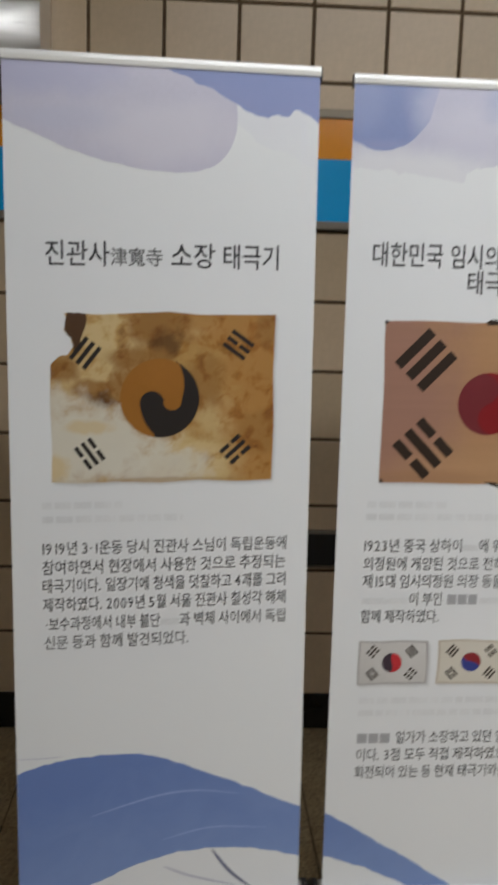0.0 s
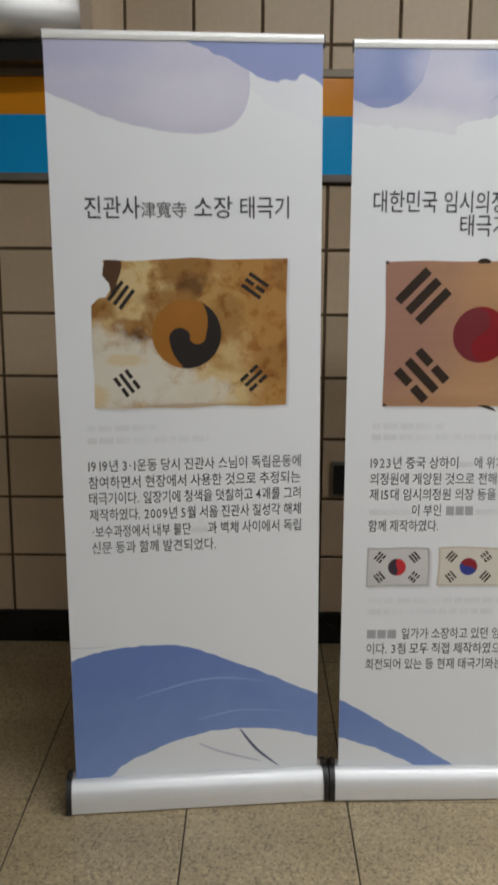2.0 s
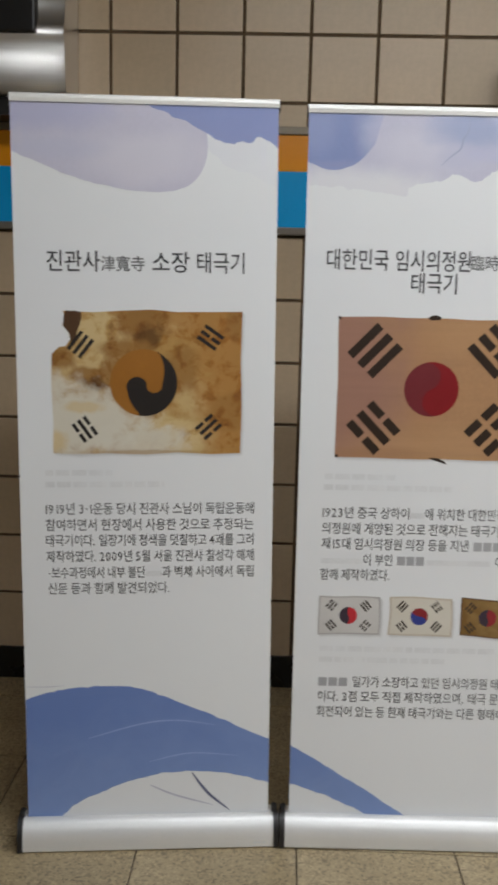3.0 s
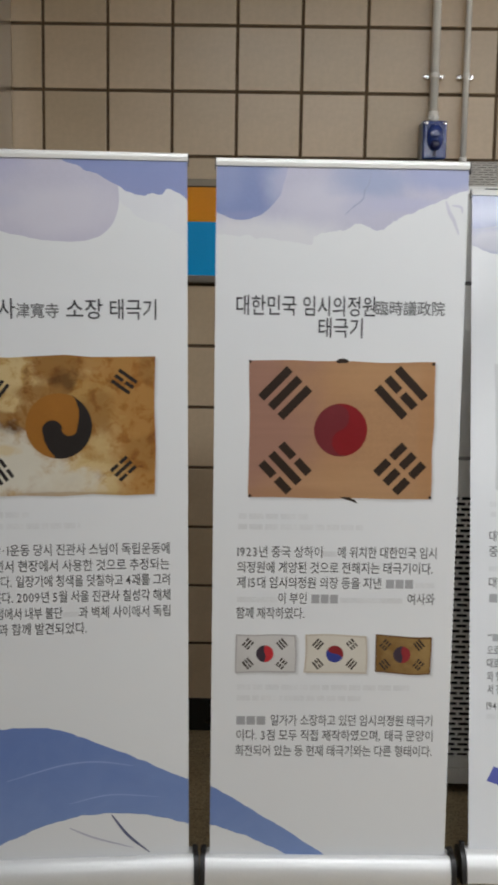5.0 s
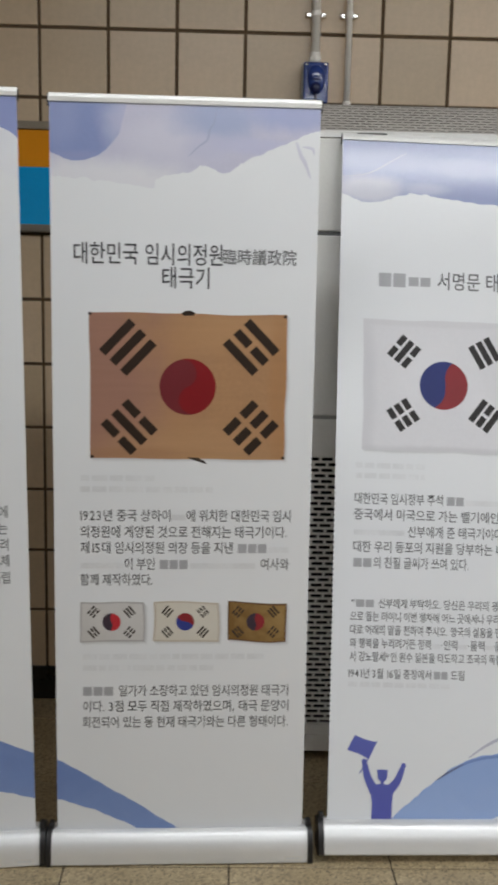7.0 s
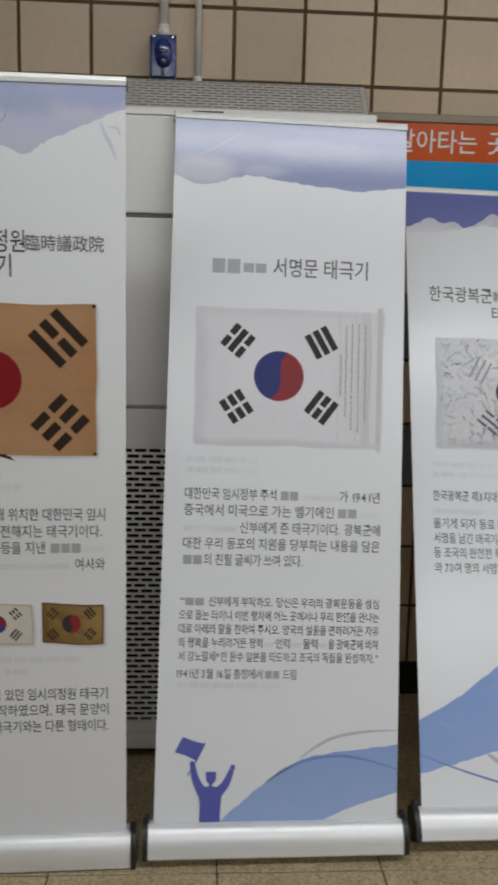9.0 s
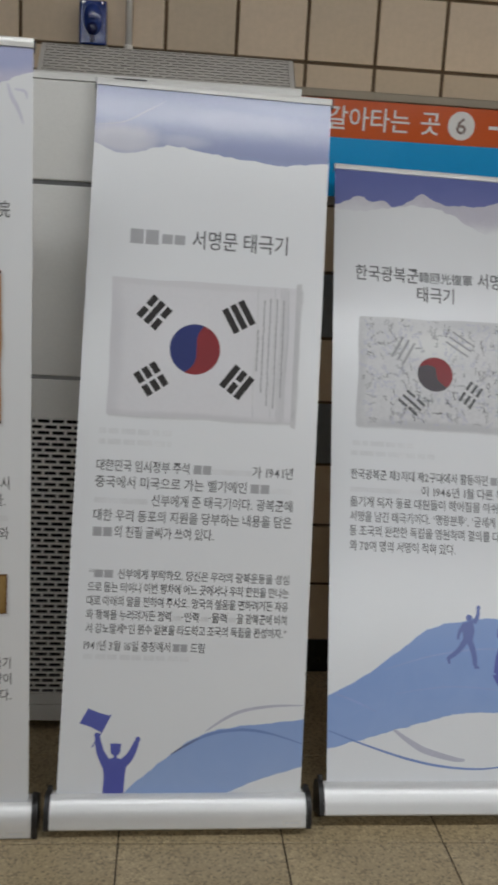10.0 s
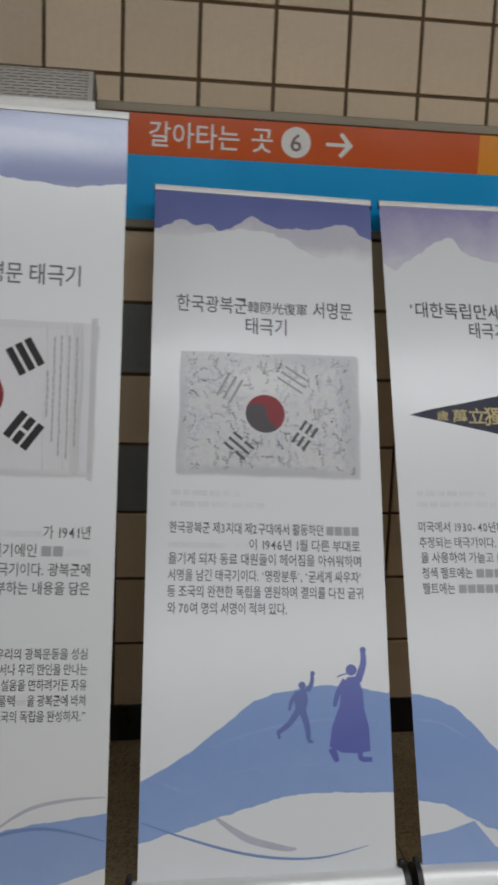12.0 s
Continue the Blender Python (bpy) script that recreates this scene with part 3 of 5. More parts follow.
def smooth_open(p, k):
    out = []
    for i in range(len(p) - 1):
        a, b, c, d = p[max(i - 1, 0)], p[i], p[i + 1], p[min(i + 2, len(p) - 1)]
        for j in range(k):
            t = j / k
            out.append(tuple(0.5 * (2 * b[q] + (c[q] - a[q]) * t + (2 * a[q] - 5 * b[q] + 4 * c[q] - d[q]) * t * t + (3 * b[q] - a[q] - 3 * c[q] + d[q]) * t ** 3) for q in (0, 1)))
    return out + [p[-1]]


def ragged(p, amp, seed, freq=40.0):
    """A curve with a torn, wet edge."""
    q = smooth_open(p, 10)
    return [(u + amp * noise.noise(Vector((u * freq, v * freq, seed))) * 0.4, v + amp * noise.noise(Vector((u * freq, v * freq, seed + 7))) + 0.5 * amp * noise.noise(Vector((u * freq * 3, v * freq * 3, seed + 3)))) for u, v in q]


def disc_pts(cu, cv, r, n=48, squash=1.0):
    return [(cu + r * math.cos(2 * math.pi * i / n), cv + r * squash * math.sin(2 * math.pi * i / n)) for i in range(n)]


def half_swirl(cu, cv, r, deg, n=26):
    """One comma of a two-part swirl disc, clockwise from deg."""
    a, pts = radians(deg), []
    for i in range(n + 1):
        w = a - math.pi * i / n
        pts.append((cu + r * math.cos(w), cv + r * math.sin(w)))
    for i in range(1, n):
        w = a - math.pi - math.pi * i / n
        pts.append((cu - r / 2 * math.cos(a) + r / 2 * math.cos(w), cv - r / 2 * math.sin(a) + r / 2 * math.sin(w)))
    for i in range(0, n):
        w = a - math.pi + math.pi * i / n
        pts.append((cu + r / 2 * math.cos(a) + r / 2 * math.cos(w), cv + r / 2 * math.sin(a) + r / 2 * math.sin(w)))
    return pts


def hooked_comma(cu, cv, r):
    """A comma with a round curled head and a long tail that runs up the rim."""
    pts = []
    for x, y, q, a0, a1 in ((-0.45, 0.35, 1.06, 35, -19), (0.31, -0.06, 0.24, 0, -165), (-0.2, -0.13, 0.31, 15, 195), (0.6, -0.1, 1.1, 186, 227), (0, 0, 1.0, -98, 66)):
        for i in range(17):
            w = radians(a0 + (a1 - a0) * i / 16)
            pts.append((cu + r * (x + q * math.cos(w)), cv + r * (y + q * math.sin(w))))
    return pts


def trigram(sh, cu, cv, deg, length, thick, pitch, code, material, layer):
    """Three bars at an angle; 1 whole, 0 broken in the middle."""
    a = radians(deg)
    du, dv = Vector((math.cos(a), math.sin(a))), Vector((-math.sin(a), math.cos(a)))
    for k, c in enumerate(code):
        o = Vector((cu, cv)) + dv * (k - 1) * pitch
        spans = [(-0.5, 0.5)] if c == "1" else [(-0.5, -0.07), (0.07, 0.5)]
        for s, e in spans:
            q = [o + du * s * length - dv * thick / 2, o + du * e * length - dv * thick / 2, o + du * e * length + dv * thick / 2, o + du * s * length + dv * thick / 2]
            sh.poly([tuple(w) for w in q], material, layer)


def wavy_quad(tl, tr, br, bl, amp, seed):
    pts = []
    for a, b in ((tl, tr), (tr, br), (br, bl), (bl, tl)):
        for i in range(14):
            t = i / 14
            u, v = a[0] + (b[0] - a[0]) * t, a[1] + (b[1] - a[1]) * t
            pts.append((u + amp * noise.noise(Vector((u * 9, v * 9, seed))), v + amp * noise.noise(Vector((u * 9, v * 9, seed + 5)))))
    return pts


# lettering and arrow on the sign band
def on_band(name, label, draw):
    sg = Sheet(BY - 0.0006)
    draw(sg)
    sg.done(name, band, label)


on_band("lettering", "white transfer lettering", lambda sg: sg.text("갈아타는", 0.706, 0.958, 1.776, 0.074, M["signwhite"], 1))
on_band("lettering", "white transfer lettering", lambda sg: sg.text("곳", 0.992, 1.052, 1.776, 0.074, M["signwhite"], 1))
on_band("line_disc", "white round line mark", lambda sg: sg.poly(disc_pts(1.119, 1.803, 0.042), M["signwhite"], 1))
on_band("numeral", "dull brown line number", lambda sg: sg.text("6", 1.103, 1.135, 1.779, 0.068, M["signgrey"], 2))
on_band("arrow", "white arrow", lambda sg: sg.poly([(1.206, 1.798), (1.262, 1.798), (1.243, 1.775), (1.252, 1.768), (1.284, 1.803), (1.252, 1.838), (1.243, 1.831), (1.262, 1.808), (1.206, 1.808)], M["signwhite"], 1))

# ---- roll-up banner stands ----
W, VB = 0.596, 0.074              # sheet width, its bottom over the floor
TOP, FIT = [1.786], [(1.0, 0.0, 1.0, 0.0)]   # the current sheet's top, and where its print lies
SY = 0.04                         # sheet behind the base's front
BW, BD = 0.6173, 0.09             # base width and depth
ART = SY - 0.0008


def stand(xc, yf, yaw, tilt, lean, top, fit, label):
    """A stand that leans back by tilt degrees about the rear foot of its base."""
    m = pose(xc, yf, 0, 0, 0, yaw) @ Matrix.Translation((0, BD, 0)) @ pose(0, 0, 0, -tilt) @ Matrix.Translation((0, -BD, 0))
    TOP[0], FIT[0], VT = top, fit, top
    e = empty("roll_up_banner", m)
    tagged(e, label, "banner stand", "row of roll-up banners")
    front = [(0.034 - 0.034 * math.cos(radians(q)), 0.026 + 0.0515 * math.sin(radians(q))) for q in range(0, 91, 6)]
    prof = [(0.004, 0.0), (0.0, 0.004), *front, (0.034, 0.07), (0.046, 0.07), (0.046, 0.0775), (0.06, 0.077), (0.074, 0.073), (0.084, 0.064), (0.09, 0.05), (0.09, 0.0)]
    base = part("base", extrude_profile(prof, -BW / 2, BW / 2), M["alu"], e, "satin aluminium cassette base")
    for s in (-1, 1):
        cap = [(y * 1.05 - 0.003, z * 1.06 if z > 0.01 else z) for y, z in prof if z != 0.07]
        x0 = s * BW / 2
        part("end_cap", extrude_profile(cap, min(x0, x0 + s * 0.013), max(x0, x0 + s * 0.013)), M["black"], base, "black plastic end cap")
        bm = box_bm(x0 - 0.006 + s * 0.004, x0 + 0.006 + s * 0.004, 0.03, 0.052, 0.07, 0.094, bevel=0.003)
        part("end_clip", bm, M["black"], base, "small black plastic clip")
    lb = Sheet(-0.0002)
    lb.bar(BW / 2 - 0.058, BW / 2 - 0.012, 0.008, 0.021, M["signwhite"], 1)
    for k in range(3):
        lb.bar(BW / 2 - 0.052 + 0.012 * k, BW / 2 - 0.043 + 0.012 * k, 0.013, 0.017, M["ink_soft"], 2)
    lb.done("label", base, "small white maker's sticker")
    sheet = part("sheet", box_bm(-W / 2, W / 2, SY - 0.0006, SY, VB - 0.006, VT), M["film"], e, "white printed banner film")
    sheet.rotation_euler = (0, radians(lean), 0)
    rp = [(SY - 0.0045, VT - 0.006), (SY - 0.0055, VT + 0.003), (SY - 0.004, VT + 0.010), (SY + 0.002, VT + 0.013), (SY + 0.009, VT + 0.009), (SY + 0.009, VT - 0.006)]
    rail = part("top_rail", extrude_profile(rp, -0.2995, 0.2995), M["rail"], e, "pale aluminium clamp rail")
    rail.rotation_euler = (0, radians(lean), 0)
    for s in (-1, 1):
        part("rail_tip", box_bm(s * 0.3006 - 0.001, s * 0.3006 + 0.001, SY - 0.006, SY + 0.007, VT - 0.016, VT + 0.009), M["black"], rail, "black rail end")
    part("pole", add_tube(bmesh.new(), (0, SY + 0.022, 0.06), (0, SY + 0.022, VT - 0.004), 0.006), M["alu"], e, "thin aluminium support pole")
    bm = box_bm(-0.012, 0.012, SY + 0.008, SY + 0.03, VT - 0.02, VT + 0.006, bevel=0.002)
    part("pole_hook", bm, M["black"], e, "black plastic hook")
    return e, sheet


def Print(fitted=True):
    """A Sheet whose u runs from the banner's left edge."""
    return Sheet(ART, W / 2, FIT[0] if fitted else (1.0, 0.0, 1.0, 0.0))


def clip(pts):
    out = []
    for u, v in pts:
        q = (min(max(u, 0.0), W), min(max(v, VB), TOP[0] - 0.006))
        if not out or (q[0] - out[-1][0]) ** 2 + (q[1] - out[-1][1]) ** 2 > 1e-9:
            out.append(q)
    return out


def top_wash(sheet, material, edge, amp, seed, layer, u0=0.0, u1=W, label=""):
    """Colour from the banner's top down to a wet edge that runs left to right."""
    p = Print(False)
    e = ragged([(u * W / 0.588, v) for u, v in edge], amp, seed)
    e = [e[0]] + [q for a, q in zip(e, e[1:]) if q[1] < TOP[0] - 0.006]
    p.poly(clip([(u0, 2.0), *e, (u1, 2.0)]), material, layer)
    p.done("painted_sky", sheet, label or "printed watercolour wash")


def paragraph(sheet, lines, size, material, label="", name="text_line"):
    """lines: rows (v, pieces); a piece is (u0, u1, text) or (u0, u1, None) for a bar, (u0, u1, 0) for a pale bar."""
    if name == "heading":
        lines = [(v, [piece]) for v, pieces in lines for piece in pieces]
    for v, pieces in lines:
        p = Print()
        for u0, u1, body in pieces:
            if body is None:
                n = max(1, round((u1 - u0) / size / 0.75))
                for k in range(n):
                    a, b = u0 + (u1 - u0) * k / n, u0 + (u1 - u0) * (k + 0.86) / n
                    p.bar(a, b, v + size * 0.06, v + size * 0.76, M["ink_mid"], 4)
            elif body == 0:
                p.bar(u0, u1, v + size * 0.1, v + size * 0.52, M["ink_soft"], 4)
            else:
                p.text(body, u0, u1, v + size * 0.08, size, material, 4)
        p.done(name, sheet, label)


def caption(sheet, rows):
    for v, u0, u1 in rows:
        p, u = Print(), u0
        while u < u1 - 0.004:
            w = min(u1 - u, 0.016 + 0.05 * abs(noise.noise(Vector((u * 31, v * 17, 2.2)))))
            p.bar(u, u + w, v + 0.001, v + 0.0145, M["ink_soft"], 3)
            u += w + 0.005
        tagged(p.done("caption", sheet, "pale grey line of small print"), kind="stuff")


def parted(cu, cv, r, span, inner):
    """The part of a disc from one angle of its rim clockwise to another, closed by a wet inner line."""
    rim = [(cu + r * math.cos(radians(w)), cv + r * math.sin(radians(w))) for w in np.linspace(span[0], span[1], 30).tolist()]
    back = smooth_open([rim[-1], *((cu + r * x, cv + r * y) for x, y in inner), rim[0]], 6)
    return rim + back[1:-1]


def disc(sheet, u, v, r, m0, m1, deg, label, layer=5, inner=None):
    p = Print()
    p.poly(disc_pts(u, v, r), m0, layer)
    p.poly(half_swirl(u, v, r, deg) if inner is None else parted(u, v, r, deg, inner), m1, layer + 1)
    p.done("printed_disc", sheet, label)


def bars(sheet, u, v, deg, length, thick, pitch, code, material):
    """Three bars at an angle; 1 whole, 0 broken in the middle."""
    a = radians(deg)
    du, dv = Vector((math.cos(a), math.sin(a))), Vector((-math.sin(a), math.cos(a)))
    for k, c in enumerate(code):
        o = Vector((u, v)) + dv * (k - 1) * pitch
        for x, y in [(-0.5, 0.5)] if c == "1" else [(-0.5, -0.06), (0.06, 0.5)]:
            p = Print()
            p.poly([tuple(o + du * q * length + dv * r * thick / 2) for q, r in ((x, -1), (y, -1), (y, 1), (x, 1))], material, 6)
            p.done("printed_bar", sheet)


def flag_edge(sheet, pts, layer=2):
    """The soft printed edge below and beside a picture, in three paler and paler steps."""
    for k, tone in enumerate(("ink_shadow_out", "ink_shadow_mid", "ink_shadow")):
        p, out = Print(), 0.0085 - 0.0025 * k
        p.poly([(u + out, v - out) for u, v in pts], M[tone], layer - 1.2 + 0.5 * k)
        p.done("soft_edge", sheet, "pale grey printed edge")


def patch(sheet, name, pts, material, layer, label=""):
    p = Print()
    p.poly(pts, material, layer)
    p.done(name, sheet, label)


H, B, Q = 0.052, 0.0315, 0.0265   # letter sizes: heading, text, quotation

# first banner: the stained, torn flag
b1, s1 = stand(-0.983, -0.9898, 6.59, 0.83, -0.65, 1.784, (1.0, 0.007, 1.0, 0.001), "white roll-up banner with a torn brown flag print on granite")
top_wash(s1, M["pale"], [(0.42, 1.70), (0.47, 1.65), (0.53, 1.63), (W, 1.60)], 0.006, 1, 1, 0.42)
top_wash(s1, M["lilac"], [(0.0, 1.672), (0.06, 1.648), (0.12, 1.623), (0.2, 1.602), (0.28, 1.59), (0.36, 1.594), (0.405, 1.618), (0.427, 1.66), (0.430, 1.70), (0.424, 1.74), (0.40, 1.784)], 0.002, 2, 2, 0.0, 0.39, "printed lilac watercolour wash")
top_wash(s1, M["blue_top"], [(0.29, 1.778), (0.345, 1.758), (0.395, 1.737), (0.44, 1.712), (0.48, 1.697), (0.51, 1.705), (0.525, 1.70), (0.55, 1.712), (W, 1.684)], 0.005, 3, 3, 0.29, W, "printed blue watercolour wash")
paragraph(s1, [(1.409, [(0.066, 0.186, "진관사"), (0.304, 0.389, "소장"), (0.406, 0.515, "태극기")])], H, M["ink_head"], name="heading", label="dark printed heading")
paragraph(s1, [(1.411, [(0.188, 0.287, "津寬寺")])], 0.037, M["ink_grey"], name="heading", label="smaller grey printed characters")
p = Print()
out = [(0.100, 1.320), (0.17, 1.318), (0.24, 1.322), (0.302, 1.325), (0.36, 1.320), (0.44, 1.321), (0.512, 1.322), (0.509, 1.21), (0.512, 1.10), (0.509, 0.99), (0.44, 0.988), (0.36, 0.992), (0.285, 0.987), (0.2, 0.990), (0.12, 0.988), (0.072, 0.991),
       (0.074, 1.06), (0.071, 1.15), (0.073, 1.222), (0.09, 1.238), (0.105, 1.240), (0.116, 1.256), (0.112, 1.272), (0.098, 1.288), (0.106, 1.304)]
flag_edge(s1, out)
p.poly(out, M["cloth_old"], 3)
patch(s1, "burnt_corner", ragged([(0.104, 1.3195), (0.137, 1.3190), (0.141, 1.302), (0.131, 1.272), (0.128, 1.252), (0.118, 1.243), (0.116, 1.256), (0.112, 1.272), (0.100, 1.288), (0.104, 1.3195)], 0.004, 77, 70.0), M["umber"], 4, "scorched dark brown corner")
p.done("printed_cloth", s1, "printed brown-stained torn cloth")
p = Print()
p.poly(disc_pts(0.283, 1.156, 0.078), M["rust"], 5)
p.poly(hooked_comma(0.283, 1.156, 0.078), M["ink_black"], 6)
p.done("printed_disc", s1, "rust disc with a curled black comma")
for (u, v, a, code) in ((0.139, 1.244, 52, "111"), (0.438, 1.262, -35, "101"), (0.146, 1.047, -55, "010"), (0.434, 1.053, 42, "010")):
    bars(s1, u, v, a, 0.052, 0.0085, 0.0155, code, M["ink_black"])
caption(s1, [(0.936, 0.052, 0.209), (0.908, 0.052, 0.33)])
paragraph(s1, [(0.843, [(0.052, 0.544, "1919년 3·1운동 당시 진관사 스님이 독립운동에")]), (0.804, [(0.051, 0.543, "참여하면서 현장에서 사용한 것으로 추정되는")]),
               (0.766, [(0.051, 0.544, "태극기이다. 일장기에 청색을 덧칠하고 4괘를 그려")]), (0.727, [(0.051, 0.545, "제작하였다. 2009년 5월 서울 진관사 칠성각 해체")]),
               (0.687, [(0.056, 0.284, "·보수과정에서 내부 불단"), (0.284, 0.324, 0), (0.324, 0.545, "과 벽체 사이에서 독립")]), (0.648, [(0.053, 0.342, "신문 등과 함께 발견되었다.")])], B, M["ink_dark"], label="dark grey printed line of text")


def stroke(sheet, pts, width, material, layer):
    p = Print(False)
    p.line(pts, width, material, layer)
    p.done("brush_stroke", sheet, "printed brush stroke")


def hill(sheet, upper, lower, material, seed, amp=0.004, layer=2):
    p = Print(False)
    p.poly(clip(ragged(upper, amp, seed) + ragged(lower, amp, seed + 11)), material, layer)
    return p


p = hill(s1, [(0.0, 0.386), (0.09, 0.408), (0.25, 0.413), (0.39, 0.362), (0.5, 0.312), (W, 0.266)], [(W, 0.15), (0.5, 0.177), (0.39, 0.187), (0.29, 0.175), (0.19, 0.143), (0.12, 0.11), (0.07, 0.07), (0.0, 0.06)], M["hill"], 4)
p.done("painted_hill", s1, "printed ultramarine brushed hill")
stroke(s1, [(0.15, 0.28), (0.28, 0.315), (0.37, 0.322), (0.46, 0.308)], 0.004, M["stroke_light"], 3)
stroke(s1, [(0.30, 0.215), (0.40, 0.235), (0.52, 0.225)], 0.003, M["stroke_light"], 3)
stroke(s1, [(0.404, 0.183), (0.444, 0.128), (0.498, 0.08)], 0.007, M["stroke_dark"], 3)
stroke(s1, [(0.30, 0.153), (0.36, 0.125), (0.458, 0.094)], 0.005, M["stroke_grey"], 3)
stroke(s1, [(0.0, 0.417), (0.05, 0.416), (0.095, 0.418)], 0.002, M["stroke_grey"], 3)

# second banner: the tan flag with a crimson disc
b2, s2 = stand(-0.3402, -0.9457, 1.89, 0.95, -0.18, 1.781, (1.0, 0.0075, 1.0, 0.002), "white roll-up banner with a tan flag print on granite")
top_wash(s2, M["mauve"], [(0.0, 1.62), (0.085, 1.612), (0.18, 1.603), (0.222, 1.594), (0.232, 1.618), (0.286, 1.629), (0.34, 1.645), (0.374, 1.633), (0.434, 1.662), (0.50, 1.691), (0.56, 1.719), (W, 1.727)], 0.008, 5, 2, label="printed mauve watercolour wash")
top_wash(s2, M["blue_blob"], [(0.0, 1.668), (0.045, 1.651), (0.098, 1.66), (0.143, 1.70), (0.163, 1.76), (0.165, 1.78)], 0.003, 6, 3, 0.0, 0.165, "printed round blue wash")
for pts, wide, tone in (([(0.358, 1.765), (0.352, 1.735), (0.343, 1.722), (0.338, 1.70), (0.318, 1.684), (0.295, 1.662)], 0.0035, "drip_blue"), ([(0.536, 1.70), (0.546, 1.672), (0.556, 1.655), (0.569, 1.622)], 0.009, "drip_grey"), ([(0.55, 1.69), (0.572, 1.686), (0.576, 1.672)], 0.006, "drip_grey")):
    p = Print()
    p.line(pts, wide, M[tone], 4)
    p.done("painted_drip", s2, "printed thin paint drip")
paragraph(s2, [(1.426, [(0.043, 0.186, "대한민국"), (0.202, 0.375, "임시의정원")]), (1.375, [(0.24, 0.346, "태극기")])], H, M["ink_head"], name="heading", label="dark printed heading")
paragraph(s2, [(1.43, [(0.376, 0.542, "臨時議政院")])], 0.037, M["ink_grey"], name="heading", label="smaller grey printed characters")
p = Print()
q = wavy_quad((0.075, 1.319), (0.524, 1.318), (0.524, 0.986), (0.078, 0.986), 0.004, 3)
flag_edge(s2, q)
p.poly(q, M["cloth_tan"], 3)
patch(s2, "tied_edge", [(0.283, 1.319), (0.292, 1.325), (0.304, 1.326), (0.315, 1.321), (0.312, 1.315), (0.29, 1.314)], M["ink_brown"], 4)
patch(s2, "tied_edge", [(0.298, 0.99), (0.325, 0.989), (0.345, 0.974), (0.336, 0.984), (0.312, 0.984)], M["ink_brown"], 4)
for u, v in ((0.078, 1.316), (0.52, 1.315), (0.081, 0.990), (0.521, 0.990)):
    patch(s2, "tied_corner", disc_pts(u, v, 0.004, 10), M["ink_brown"], 4)
p.done("printed_cloth", s2, "printed tan cloth with dark tied corners")
disc(s2, 0.299, 1.153, 0.0645, M["red_dull"], M["red"], 112, "crimson disc with a duller half")
for (u, v, a, code) in ((0.163, 1.241, 46, "111"), (0.443, 1.245, -46, "101"), (0.166, 1.059, -46, "010"), (0.445, 1.06, 46, "000")):
    bars(s2, u, v, a, 0.098, 0.0205, 0.033, code, M["ink_brown"])
caption(s2, [(0.932, 0.055, 0.227), (0.906, 0.053, 0.363)])
paragraph(s2, [(0.838, [(0.053, 0.261, "1923년 중국 상하이"), (0.262, 0.298, 0), (0.299, 0.542, "에 위치한 대한민국 임시")]), (0.799, [(0.053, 0.534, "의정원에 게양된 것으로 전해지는 태극기이다.")]),
               (0.761, [(0.053, 0.408, "제15대 임시의정원 의장 등을 지낸"), (0.42, 0.49, None), (0.492, 0.54, 0)]),
               (0.722, [(0.053, 0.153, 0), (0.155, 0.225, "이 부인"), (0.237, 0.305, None), (0.307, 0.462, 0), (0.474, 0.541, "여사와")]), (0.684, [(0.052, 0.22, "함께 제작하였다.")])], B, M["ink_dark"], label="dark grey printed line of text")


def small_flag(u0, u1, v0, v1, cloth, edge, d0, d1, span, inner, codes, seed):
    p = Print()
    flag_edge(s2, wavy_quad((u0, v1), (u1, v1), (u1, v0), (u0, v0), 0.006, seed))
    p.poly(wavy_quad((u0, v1), (u1, v1), (u1, v0), (u0, v0), 0.006, seed), edge, 3)
    p.poly(wavy_quad((u0 + 0.004, v1 - 0.004), (u1 - 0.004, v1 - 0.004), (u1 - 0.004, v0 + 0.004), (u0 + 0.004, v0 + 0.004), 0.007, seed), cloth, 3.5)
    cu, cv = (u0 + u1) / 2 - 0.002, (v0 + v1) / 2
    p.poly(disc_pts(cu, cv, 0.0215), d0, 4)
    p.poly(parted(cu, cv, 0.0215, span, inner), d1, 5)
    for (su, sv, a), code in zip(((-1, 1, 50), (1, 1, -50), (-1, -1, -50), (1, -1, 50)), codes):
        trigram(p, cu + su * 0.042, cv + sv * 0.025, a, 0.024, 0.0045, 0.0075, code, M["ink_brown"], 5)
    p.done("printed_small_flag", s2, "small printed flag with a swirl disc and four bar signs")


small_flag(0.051, 0.201, 0.547, 0.643, M["cloth_s1"], M["edge_s1"], M["char"], M["red_bright"], (88, -95), [(0.12, -0.4), (-0.1, 0.4)], ("010", "111", "101", "000"), 2)
small_flag(0.222, 0.377, 0.547, 0.644, M["cloth_s2"], M["edge_s2"], M["blue_disc"], M["red_flag"], (150, -25), [(0.5, -0.1), (0.0, 0.05), (-0.45, 0.15)], ("111", "000", "101", "111"), 4)
small_flag(0.396, 0.537, 0.547, 0.643, M["cloth_s3"], M["edge_s3"], M["char"], M["red_flag"], (85, -95), [(0.1, -0.4), (-0.1, 0.4)], ("000", "111", "101", "000"), 6)
caption(s2, [(0.502, 0.056, 0.494), (0.474, 0.056, 0.365)])
